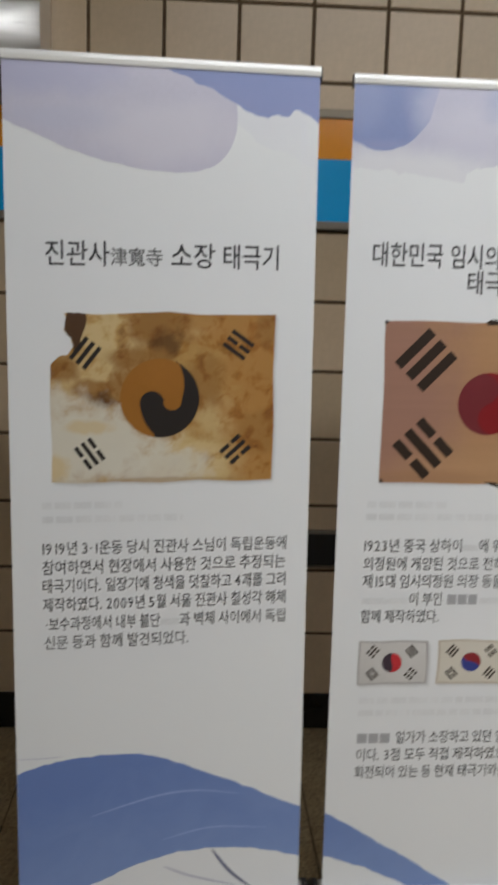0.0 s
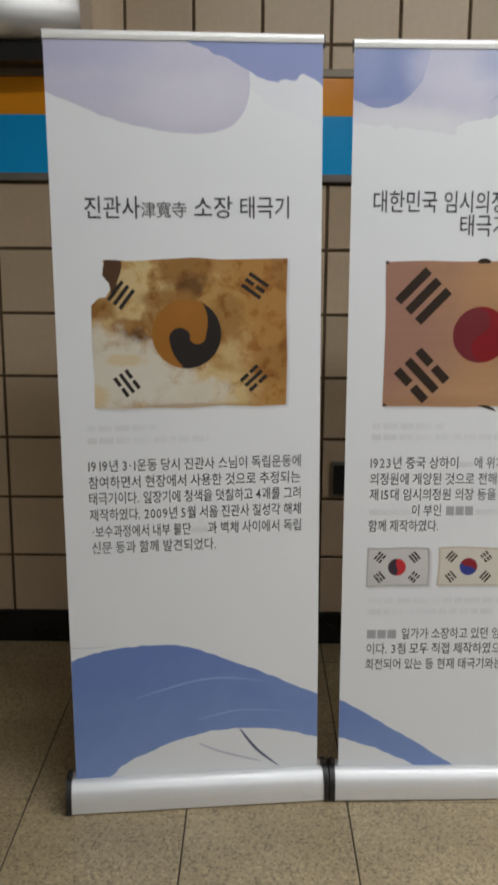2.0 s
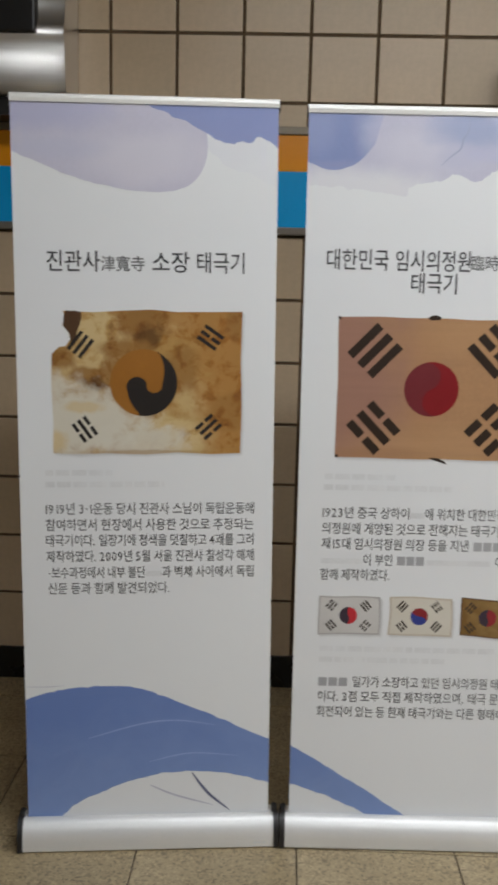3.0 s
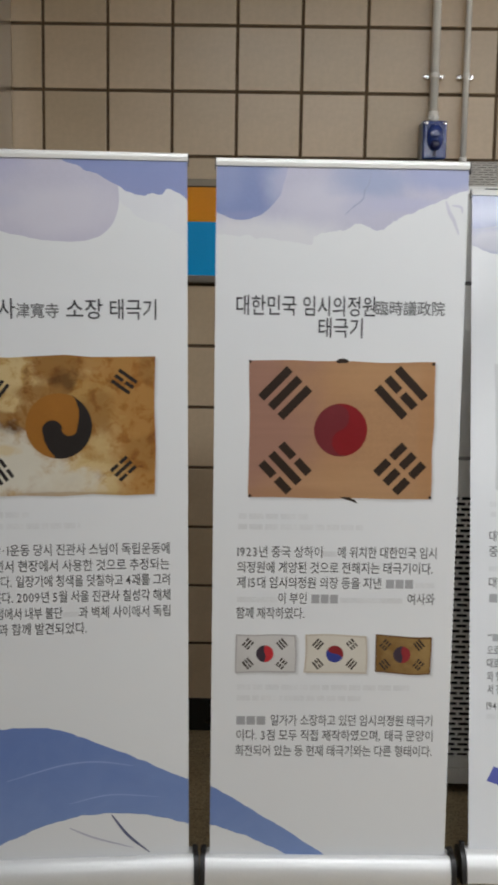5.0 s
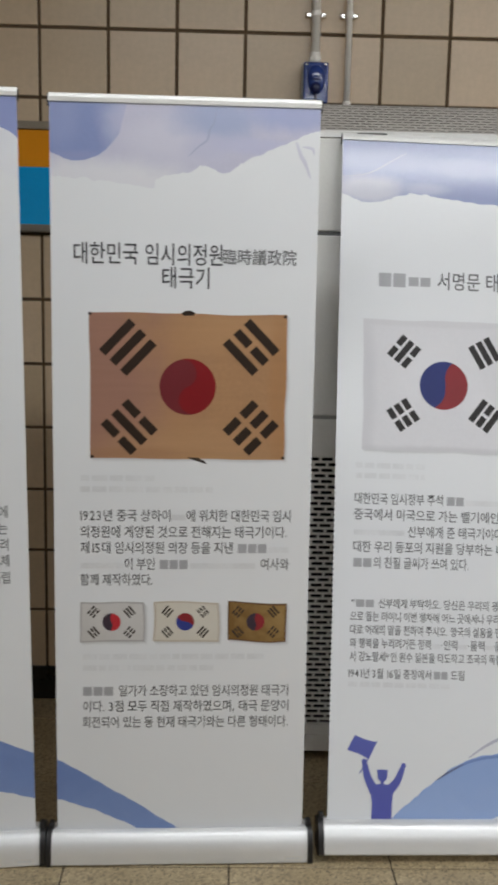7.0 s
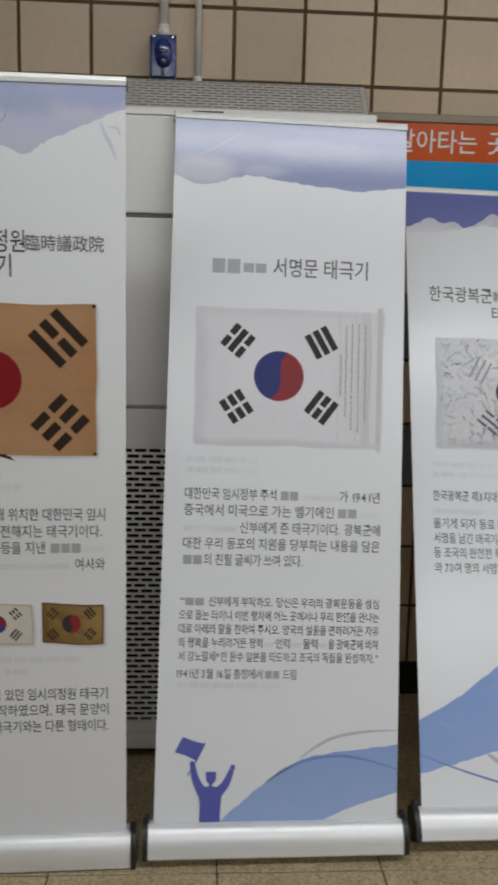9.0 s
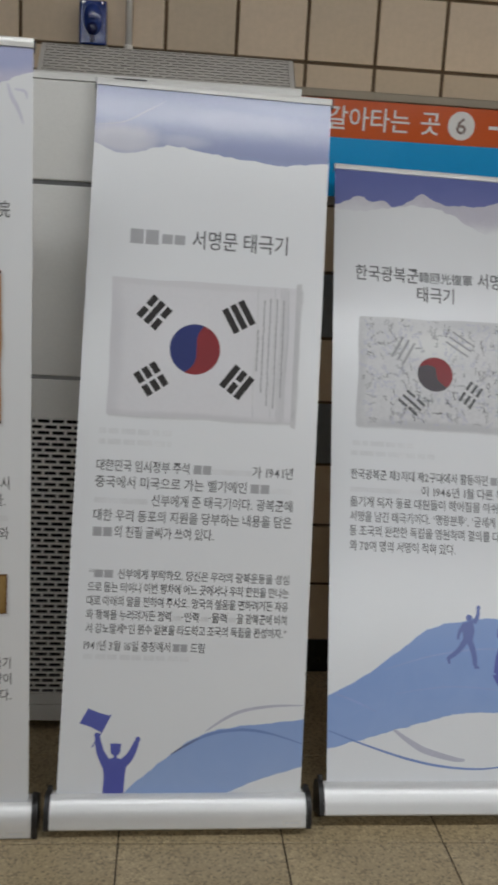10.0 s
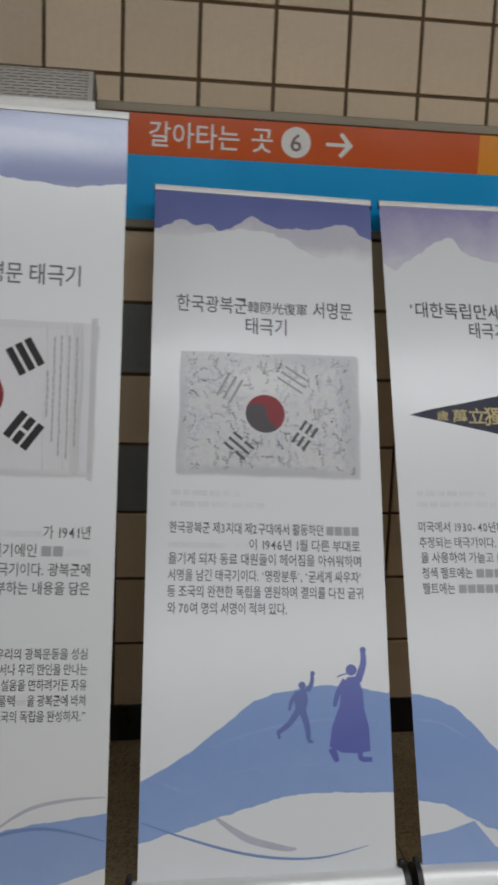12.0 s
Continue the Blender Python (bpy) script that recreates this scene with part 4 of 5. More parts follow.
paragraph(s2, [(0.411, [(0.056, 0.131, None), (0.141, 0.546, "일가가 소장하고 있던 임시의정원 태극기")]), (0.372, [(0.056, 0.548, "이다. 3점 모두 직접 제작하였으며, 태극 문양이")]), (0.332, [(0.054, 0.547, "회전되어 있는 등 현재 태극기와는 다른 형태이다.")])], B, M["ink_dark"], label="dark grey printed line of text")
p = hill(s2, [(0.0, 0.256), (0.06, 0.222), (0.121, 0.184), (0.194, 0.138), (0.29, 0.076)], [(0.19, 0.076), (0.108, 0.117), (0.05, 0.138), (0.0, 0.152)], M["hill"], 8)
p.done("painted_hill", s2, "printed tail of a blue brushed hill")


# third banner: the white flag, leaning on the air conditioner
b3, s3 = stand(0.3174, -0.9349, 0.767, 14.28, 1.13, 1.825, (1.012, 0.0, 1.015, -0.011), "white roll-up banner leaning on the cooling unit, white flag print")
top_wash(s3, M["grey_top"], [(0.0, 1.671), (0.056, 1.651), (0.11, 1.656), (0.15, 1.671), (0.208, 1.679), (0.25, 1.671), (0.292, 1.669), (0.377, 1.659), (0.46, 1.652), (0.49, 1.654), (0.53, 1.662), (W, 1.668)], 0.006, 9, 2, label="printed grey-blue watercolour wash")
p = Print()
p.line([(0.0, 1.703), (0.07, 1.715), (0.13, 1.75), (0.17, 1.775)], 0.0025, M["stroke_grey"], 4)
p.done("painted_line", s3, "thin printed brush line")
paragraph(s3, [(1.411, [(0.102, 0.177, None), (0.255, 0.367, "서명문"), (0.383, 0.494, "태극기")])], H, M["ink_grey"], name="heading", label="grey printed heading")
paragraph(s3, [(1.416, [(0.18, 0.241, None)])], 0.034, M["ink_mid"], name="heading", label="smaller grey printed bars")
p = Print()
q = wavy_quad((0.066, 1.328), (0.533, 1.330), (0.530, 0.991), (0.066, 0.990), 0.006, 8)
flag_edge(s3, q)
p.poly(q, M["cloth_white"], 3)
patch(s3, "rolled_edge", [(0.522, 1.340), (0.536, 1.343), (0.533, 0.976), (0.521, 0.983)], M["cloth_grey"], 4, "grey rolled cloth edge")
for u in (0.425, 0.468, 0.484, 0.502):
    f = Print()
    f.line([(u, 1.325), (u + 0.003, 1.2), (u - 0.002, 1.08), (u + 0.001, 1.0)], 0.005, M["cloth_grey"], 3.5)
    f.done("fold", s3, "faint grey fold line")
p.done("printed_cloth", s3, "printed white cloth with a rolled edge")
disc(s3, 0.275, 1.161, 0.0625, M["navy"], M["red_flag"], (70, -112), "navy and red swirl disc", 5, [(-0.12, -0.72), (0.04, -0.42), (0.07, 0.0), (0.06, 0.4), (0.16, 0.72)])
for (u, v, a, code) in ((0.171, 1.246, 52, "010"), (0.380, 1.249, -60, "111"), (0.171, 1.082, -55, "000"), (0.383, 1.086, 54, "101")):
    bars(s3, u, v, a, 0.066, 0.0165, 0.0225, code, M["ink_black"])
p = Print()
for k, (u, v1, v0) in enumerate(((0.43, 1.22, 1.12), (0.443, 1.295, 1.075), (0.458, 1.30, 1.04), (0.475, 1.30, 1.03), (0.492, 1.297, 1.06))):
    v = v1
    while v > v0:
        h = 0.010 + 0.02 * abs(noise.noise(Vector((u * 90, v * 60, 1.0))))
        d = 0.0012 * noise.noise(Vector((u * 40, v * 200, 3.0)))
        p.bar(u - 0.0016 + d, u + 0.0016 + d, v - h, v, M["ink_faint"], 4)
        v -= h + 0.0022
tagged(p.done("inscription", s3, "faint upright columns of brush writing"), kind="stuff")
caption(s3, [(0.942, 0.052, 0.229), (0.916, 0.053, 0.23)])
paragraph(s3, [(0.852, [(0.051, 0.276, "대한민국 임시정부 주석"), (0.287, 0.333, None), (0.334, 0.431, 0), (0.433, 0.534, "가 1941년")]),
               (0.812, [(0.05, 0.42, "중국에서 미국으로 가는 벨기에인"), (0.43, 0.48, None), (0.482, 0.532, 0)]),
               (0.771, [(0.05, 0.179, 0), (0.188, 0.536, "신부에게 준 태극기이다. 광복군에")]), (0.731, [(0.05, 0.536, "대한 우리 동포의 지원을 당부하는 내용을 담은")]),
               (0.692, [(0.051, 0.1, None), (0.102, 0.344, "의 친필 글씨가 쓰여 있다.")])], B, M["ink_dark"], label="dark grey printed line of text")
paragraph(s3, [(0.593, [(0.048, 0.058, "“"), (0.06, 0.108, None), (0.117, 0.536, "신부에게 부탁하오. 당신은 우리의 광복운동을 성심")]), (0.56, [(0.046, 0.537, "으로 돕는 터이니 이번 행차에 어느 곳에서나 우리 한인을 만나는")]),
               (0.527, [(0.046, 0.537, "대로 아래의 말을 전하여 주시오. 망국의 설움을 면하려거든 자유")]), (0.494, [(0.046, 0.25, "와 행복을 누리려거든 정력"), (0.251, 0.275, 0), (0.277, 0.317, "·인력"), (0.318, 0.342, 0), (0.344, 0.386, "·물력"), (0.387, 0.41, 0), (0.412, 0.535, "을 광복군에 바쳐")]),
               (0.461, [(0.047, 0.536, "서 강노말세*인 원수 일본을 타도하고 조국의 독립을 완성하자.”")]), (0.42, [(0.045, 0.252, "1941년 3월 16일 충칭에서"), (0.259, 0.296, None), (0.302, 0.335, "드림")])], Q, M["ink_dark"], name="quotation", label="dark grey printed line of text")
p = Print()
for k in range(9):
    p.bar(0.044 + 0.029 * k, 0.067 + 0.029 * k + (0.003 if k % 2 else 0), 0.399, 0.411, M["ink_soft"], 4)
tagged(p.done("footnote", s3, "pale grey footnote"), kind="stuff")
p = hill(s3, [(0.16, 0.074), (0.258, 0.159), (0.339, 0.215), (0.421, 0.237), (0.505, 0.248), (W, 0.26)], [(W, 0.145), (0.481, 0.107), (0.40, 0.074)], M["hill_pale"], 15)
p.done("painted_hill", s3, "printed steel-blue brushed hill with strokes")
stroke(s3, [(0.352, 0.225), (0.40, 0.258), (0.448, 0.279), (0.52, 0.291), (W - 0.004, 0.294)], 0.008, M["stroke_grey"], 3)
stroke(s3, [(0.271, 0.169), (0.353, 0.215), (0.436, 0.231), (0.51, 0.224), (W - 0.002, 0.2)], 0.007, M["hill"], 4)
stroke(s3, [(0.271, 0.169), (0.30, 0.188), (0.34, 0.21)], 0.004, M["stroke_dark"], 5)


def limb(p, pts, w0, w1, material, layer):
    q = smooth_open(pts, 6)
    n, left, right = len(q), [], []
    for i, (u, v) in enumerate(q):
        a, b = q[max(i - 1, 0)], q[min(i + 1, n - 1)]
        d = Vector((b[0] - a[0], b[1] - a[1])).normalized()
        w = (w0 + (w1 - w0) * i / (n - 1)) / 2
        left.append((u - d.y * w, v + d.x * w))
        right.append((u + d.y * w, v - d.x * w))
    p.poly(left + right[::-1], material, layer)


# plain printed silhouettes
p = Print()
f = M["figure"]
p.poly([(0.064, 0.282), (0.09, 0.272), (0.115, 0.266), (0.097, 0.226), (0.072, 0.238), (0.045, 0.246)], f, 5)
limb(p, [(0.118, 0.268), (0.097, 0.224), (0.077, 0.19)], 0.004, 0.003, f, 6)
limb(p, [(0.089, 0.216), (0.098, 0.18), (0.116, 0.148)], 0.012, 0.026, f, 7)
limb(p, [(0.184, 0.206), (0.17, 0.172), (0.148, 0.148)], 0.012, 0.026, f, 8)
p.poly([(0.104, 0.16), (0.126, 0.166), (0.14, 0.166), (0.163, 0.16), (0.159, 0.12), (0.158, 0.075), (0.108, 0.075), (0.109, 0.12)], f, 6)
p.poly(disc_pts(0.134, 0.186, 0.0125, 16, 1.2), f, 7)
p.bar(0.121, 0.147, 0.192, 0.200, f, 8)
p.bar(0.13, 0.138, 0.16, 0.175, f, 9)
p.poly(disc_pts(0.088, 0.219, 0.0065, 10), f, 8)
p.poly(disc_pts(0.186, 0.211, 0.0065, 10), f, 9)
p.done("printed_silhouette", s3, "plain indigo silhouette with a raised flag")

# fourth banner: the inscribed flag, leaning on the wall
b4, s4 = stand(0.9846, -0.9067, 0.44, 25.08, 1.387, 1.793, (1.015, -0.0025, 1.006, -0.006), "white roll-up banner leaning on the wall, inscribed flag print")
top_wash(s4, M["mist"], [(0.0, 1.655), (0.1, 1.66), (0.25, 1.69), (0.343, 1.67), (0.403, 1.631), (0.46, 1.61), (0.52, 1.60), (W, 1.59)], 0.008, 21, 2, label="printed grey-violet watercolour wash")
top_wash(s4, M["navy_top"], [(0.0, 1.669), (0.04, 1.69), (0.07, 1.705), (0.108, 1.690), (0.14, 1.695), (0.176, 1.677), (0.22, 1.70), (0.259, 1.727), (0.30, 1.705), (0.343, 1.697), (0.40, 1.70), (0.435, 1.70), (0.48, 1.715), (0.529, 1.72), (0.555, 1.695), (W, 1.681)], 0.006, 22, 3, label="printed deep blue watercolour mountains")
paragraph(s4, [(1.437, [(0.065, 0.248, "한국광복군"), (0.423, 0.529, "서명문")]), (1.382, [(0.244, 0.352, "태극기")])], H, M["ink_grey"], name="heading", label="dark grey printed heading")
paragraph(s4, [(1.442, [(0.25, 0.407, "韓國光復軍")])], 0.036, M["ink_grey"], name="heading", label="smaller grey printed characters")
p = Print()
q = wavy_quad((0.078, 1.326), (0.535, 1.336), (0.533, 1.006), (0.068, 1.006), 0.005, 12)
flag_edge(s4, q)
p.poly(q, M["cloth_grey"], 3)
p.done("printed_cloth", s4, "printed grey inscribed cloth")
disc(s4, 0.294, 1.167, 0.0505, M["char_pale"], M["red_flag"], (158, -48), "black and red swirl disc", 5, [(0.34, -0.5), (0.12, -0.25), (0.06, 0.1), (-0.04, 0.42), (-0.5, 0.52)])
bars(s4, 0.203, 1.233, 62, 0.07, 0.0065, 0.0185, "111", M["ink_faint"])
bars(s4, 0.368, 1.262, -33, 0.075, 0.0055, 0.0185, "111", M["ink_faint"])
bars(s4, 0.227, 1.080, -40, 0.066, 0.0075, 0.018, "010", M["ink_dark"])
bars(s4, 0.395, 1.114, 57, 0.07, 0.008, 0.017, "000", M["ink_dark"])
rng = random.Random(4)
p = Print()
for k in range(420):
    u, v = rng.uniform(0.08, 0.52), rng.uniform(1.015, 1.325)
    a = radians(rng.choice((-90, -90, -88, 0, 2, 30, -38, -58, 62)) + rng.uniform(-6, 6))
    du, dv = Vector((math.cos(a), math.sin(a))), Vector((-math.sin(a), math.cos(a)))
    bold = rng.random() < (0.16 if v < 1.12 or u > 0.45 else 0.04)
    tone, size = M["ink_grey"] if bold else M["ink_faint"] if rng.random() < 0.4 else M["stroke_grey"], rng.uniform(0.0045, 0.007)
    for i in range(rng.randint(2, 4)):
        o = Vector((u, v)) + du * size * 1.25 * i + dv * rng.uniform(-0.002, 0.002)
        if not (0.08 < o.x < 0.525 and 1.014 < o.y < 1.325) or (o.x - 0.294) ** 2 + (o.y - 1.167) ** 2 < 0.056 ** 2:
            continue
        for w in range(3):
            t = rng.uniform(-1.6, 1.6)
            e, f = du * math.cos(t) + dv * math.sin(t), dv * math.cos(t) - du * math.sin(t)
            c, n = o + Vector((rng.uniform(-1, 1), rng.uniform(-1, 1))) * size * 0.3, size * rng.uniform(0.35, 0.8)
            p.poly([tuple(c + e * n * x + f * size * 0.11 * y) for x, y in ((-1, -1), (1, -1), (1, 1), (-1, 1))], tone, 4)
tagged(p.done("inscription", s4, "crowded faint brush signatures"), kind="stuff")
caption(s4, [(0.948, 0.06, 0.234), (0.92, 0.056, 0.29)])
paragraph(s4, [(0.855, [(0.057, 0.437, "한국광복군 제3지대 제2구대에서 활동하던"), (0.445, 0.53, None)]), (0.816, [(0.055, 0.25, 0), (0.252, 0.529, "이 1946년 1월 다른 부대로")]), (0.779, [(0.056, 0.53, "옮기게 되자 동료 대원들이 헤어짐을 아쉬워하며")]),
               (0.739, [(0.056, 0.528, "서명을 남긴 태극기이다. ‘명랑분투’, ‘굳세게 싸우자’")]), (0.70, [(0.055, 0.533, "등 조국의 완전한 독립을 염원하며 결의를 다진 글귀")]), (0.66, [(0.056, 0.343, "와 70여 명의 서명이 적혀 있다.")])], B, M["ink_dark"], label="dark grey printed line of text")
p = hill(s4, [(0.0, 0.278), (0.102, 0.335), (0.193, 0.402), (0.273, 0.459), (0.367, 0.484), (0.462, 0.490), (W, 0.475)], [(W, 0.247), (0.456, 0.25), (0.35, 0.245), (0.258, 0.222), (0.193, 0.205), (0.104, 0.177), (0.0, 0.148)], M["hill_pale"], 25)
p.done("painted_hill", s4, "printed steel-blue brushed hill with strokes")
stroke(s4, [(0.013, 0.287), (0.07, 0.268), (0.129, 0.243)], 0.006, M["stroke_light"], 3)
stroke(s4, [(0.15, 0.35), (0.28, 0.39), (0.42, 0.412), (0.56, 0.41)], 0.004, M["stroke_light"], 3)
stroke(s4, [(0.18, 0.29), (0.32, 0.312), (0.45, 0.308), (0.57, 0.295)], 0.004, M["stroke_light"], 3)
stroke(s4, [(0.174, 0.20), (0.215, 0.172), (0.258, 0.15), (0.33, 0.132), (0.361, 0.130)], 0.016, M["stroke_grey"], 3)
stroke(s4, [(0.004, 0.193), (0.104, 0.159), (0.219, 0.127), (0.322, 0.111), (0.425, 0.111), (0.531, 0.133)], 0.006, M["hill"], 4)
p = Print()
f = M["figure"]
limb(p, [(0.527, 0.577), (0.527, 0.545), (0.512, 0.506)], 0.011, 0.02, f, 5)
p.poly(disc_pts(0.527, 0.578, 0.008, 10), f, 6)
p.poly(disc_pts(0.497, 0.531, 0.0135, 16), f, 6)
p.line([(0.488, 0.523), (0.472, 0.519), (0.46, 0.513)], 0.0035, f, 6)
p.poly([(0.487, 0.514), (0.513, 0.517), (0.524, 0.48), (0.526, 0.44), (0.536, 0.40), (0.538, 0.345), (0.51, 0.340), (0.47, 0.342), (0.440, 0.356), (0.447, 0.40), (0.467, 0.45), (0.472, 0.49)], f, 7)
limb(p, [(0.484, 0.506), (0.464, 0.478), (0.454, 0.446)], 0.02, 0.008, f, 8)
limb(p, [(0.446, 0.352), (0.452, 0.335), (0.458, 0.322)], 0.02, 0.011, f, 9)
limb(p, [(0.513, 0.342), (0.516, 0.328), (0.541, 0.326)], 0.013, 0.011, f, 9)
p.done("printed_silhouette", s4, "plain indigo silhouette with a raised arm")
p = Print()
f = M["figure_pale"]
limb(p, [(0.402, 0.520), (0.40, 0.50), (0.389, 0.482)], 0.008, 0.013, f, 5)
p.poly(disc_pts(0.403, 0.523, 0.006, 10), f, 6)
p.poly(disc_pts(0.377, 0.495, 0.009, 14), f, 6)
p.poly([(0.369, 0.484), (0.387, 0.489), (0.391, 0.46), (0.384, 0.432), (0.361, 0.434), (0.358, 0.46)], f, 7)
limb(p, [(0.368, 0.48), (0.352, 0.46), (0.345, 0.438)], 0.014, 0.006, f, 8)
limb(p, [(0.366, 0.436), (0.345, 0.408), (0.318, 0.388)], 0.016, 0.01, f, 9)
limb(p, [(0.377, 0.436), (0.388, 0.40), (0.39, 0.372)], 0.017, 0.011, f, 9)
limb(p, [(0.318, 0.391), (0.322, 0.374)], 0.009, 0.006, f, 10)
limb(p, [(0.388, 0.369), (0.401, 0.367)], 0.009, 0.006, f, 10)
p.done("printed_silhouette", s4, "plain slate-blue silhouette striding")

# fifth banner: the pennant, leaning on the wall
b5, s5 = stand(1.6463, -0.9012, -0.45, 25.61, -0.02, 1.796, (0.995, 0.003, 0.9777, 0.049), "white roll-up banner leaning on the wall, navy pennant print")
top_wash(s5, M["violet_top"], [(0.0, 1.62), (0.03, 1.595), (0.082, 1.63), (0.15, 1.68), (0.2, 1.70), (0.236, 1.654), (0.339, 1.624), (0.45, 1.61), (W, 1.62)], 0.008, 31, 2, label="printed violet watercolour wash")
paragraph(s5, [(1.437, [(0.065, 0.325, "‘대한독립만세")]), (1.38, [(0.23, 0.335, "태극기")])], H, M["ink_head"], name="heading", label="dark printed heading")
p = Print()
p.poly([(0.042, 1.151), (0.10, 1.168), (0.2, 1.189), (0.30, 1.212), (0.52, 1.262), (0.522, 1.04), (0.29, 1.100), (0.2, 1.119), (0.10, 1.14)], M["felt"], 3)
for k, ch in enumerate("歲萬立獨"):
    s = 0.03 + 0.009 * k
    p.text(ch, 0.118 + 0.044 * k, 0.118 + 0.044 * k + s * 1.05, 1.151 - s * 0.38, s, M["gold"], 4)
p.done("printed_pennant", s5, "printed navy felt pennant with gold characters")
caption(s5, [(0.925, 0.047, 0.24), (0.896, 0.045, 0.30)])
paragraph(s5, [(0.829, [(0.045, 0.275, "미국에서 1930-40년대"), (0.285, 0.535, None)]), (0.788, [(0.044, 0.25, "추정되는 태극기이다."), (0.26, 0.535, None)]), (0.748, [(0.046, 0.24, "을 사용하여 가늘고"), (0.25, 0.53, None)]),
               (0.708, [(0.046, 0.18, "청색 펠트에는"), (0.19, 0.53, None)]), (0.668, [(0.045, 0.13, "펠트에는"), (0.14, 0.45, None)])], B, M["ink_dark"], label="dark grey printed line of text")
p = hill(s5, [(0.0, 0.461), (0.045, 0.452), (0.10, 0.431), (0.154, 0.383), (0.21, 0.321), (0.33, 0.23), (W, 0.14)], [(W, 0.08), (0.3, 0.12), (0.2, 0.14), (0.134, 0.169), (0.081, 0.199), (0.0, 0.215)], M["hill_pale"], 35)
p.poly(clip([(0.0, 0.138), (0.065, 0.147), (0.134, 0.167), (0.18, 0.11), (0.24, 0.075), (0.0, 0.075)]), M["hill_pale"], 3)
p.done("painted_hill", s5, "printed steel-blue brushed hill")
stroke(s5, [(0.01, 0.40), (0.07, 0.39), (0.14, 0.35)], 0.005, M["stroke_light"], 4)

# ---- floor-standing cooling unit ----
AX0, AX1, AY, AB, AT = -0.12, 0.568, -0.425, 0.032, 1.788
ac = empty("air_conditioner", pose(0, 0, 0))
tagged(ac, "tall cream enamelled air conditioner with slotted louvre against the wall", "air conditioner")
part("body", box_bm(AX0, AX1, AY + 0.02, -0.014, AB, AT - 0.004, bevel=0.004), M["enamel"], ac)
part("plinth", box_bm(AX0 + 0.03, AX1 - 0.03, AY + 0.06, -0.03, 0.0, AB), M["black"], ac, "recessed black plinth")
part("top_panel", box_bm(AX0, AX1, AY, AY + 0.0195, 1.5435, AT, bevel=0.004), M["enamel"], ac)
part("seam", box_bm(AX0 + 0.004, AX1 - 0.004, AY + 0.006, AY + 0.019, 1.532, 1.543), M["seam"], ac, "dark grey panel gap")
part("middle_panel", box_bm(AX0, AX1, AY, AY + 0.0195, 1.0375, 1.5315, bevel=0.003), M["enamel"], ac)
part("seam", box_bm(AX0 + 0.004, AX1 - 0.004, AY + 0.004, AY + 0.019, 1.027, 1.037), M["seam_pale"], ac, "grey panel gap")
part("lower_panel", box_bm(AX0, AX1, AY, AY + 0.0195, 0.9215, 1.0265, bevel=0.002), M["enamel"], ac)
part("kick_panel", box_bm(AX0, AX1, AY, AY + 0.0195, AB, 0.0825, bevel=0.003), M["enamel"], ac)
part("kick_panel", box_bm(AX0, AX1, AY, AY + 0.0195, 0.084, 0.117, bevel=0.002), M["enamel"], ac)


def slotted(x0, x1, z0, z1, pitch, bar, slot, web, depth):
    """A plate in the plane y = 0 pierced by staggered slots: whole bars between rows of short webs."""
    vs, fs = [], []

    def add(a0, a1, c0, c1):
        o = len(vs)
        for y in (0.0, depth):
            vs.extend(((a0, y, c0), (a1, y, c0), (a1, y, c1), (a0, y, c1)))
        fs.extend([[o, o + 1, o + 2, o + 3], [o, o + 4, o + 5, o + 1], [o + 1, o + 5, o + 6, o + 2], [o + 2, o + 6, o + 7, o + 3], [o + 3, o + 7, o + 4, o]])

    n = int((z1 - z0) / pitch)
    step = (z1 - z0) / n
    for i in range(n + 1):
        zc = z0 + i * step
        add(x0, x1, max(z0, zc - bar / 2), min(z1, zc + bar / 2))
    for i in range(n):
        a, b = z0 + i * step + bar / 2, z0 + (i + 1) * step - bar / 2
        x = x0 + (slot * 0.5 if i % 2 else 0.0)
        add(x0, x0 + 0.012, a, b)
        add(x1 - 0.012, x1, a, b)
        while x < x1 - 0.02:
            if x > x0 + 0.014:
                add(x, x + web, a, b)
            x += slot
    me = bpy.data.meshes.new("slotted_plate")
    me.from_pydata(vs, [], fs)
    return me


me = slotted(AX0, AX1, 0.118, 0.921, 0.0158, 0.0066, 0.039, 0.0072, 0.004)
me.materials.append(M["enamel"])
lv = new("louvre", me)
lv.parent, lv.location = ac, (0, AY, 0)
tagged(lv, "cream plate with staggered dark slots")
# solid sheet, coloured near black in place of the shade inside the unit
part("louvre_backing", box_bm(AX0 + 0.004, AX1 - 0.004, AY + 0.014, AY + 0.0197, 0.1185, 0.9205), M["dark"], ac, "near-black sheet standing in for the shade behind the louvre")
me = slotted(AX0 + 0.006, AX1 - 0.008, 0.0, 0.156, 0.0120, 0.0074, 0.034, 0.007, 0.004)
me.materials.append(M["grillm"])
gr = new("outlet_grille", me)
gr.parent = ac
gr.matrix_local = pose(0, AY + 0.055, AT + 0.010, -46)
tagged(gr, "grey slotted sloping air outlet grille")
# the housing's dark colour paints the shade seen through the grille
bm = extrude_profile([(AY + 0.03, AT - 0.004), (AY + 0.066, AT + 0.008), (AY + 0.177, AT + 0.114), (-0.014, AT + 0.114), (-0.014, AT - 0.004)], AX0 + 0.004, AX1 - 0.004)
part("outlet_housing", bm, M["grille_shade"], ac, "housing behind the grille, coloured dark for the shade inside")
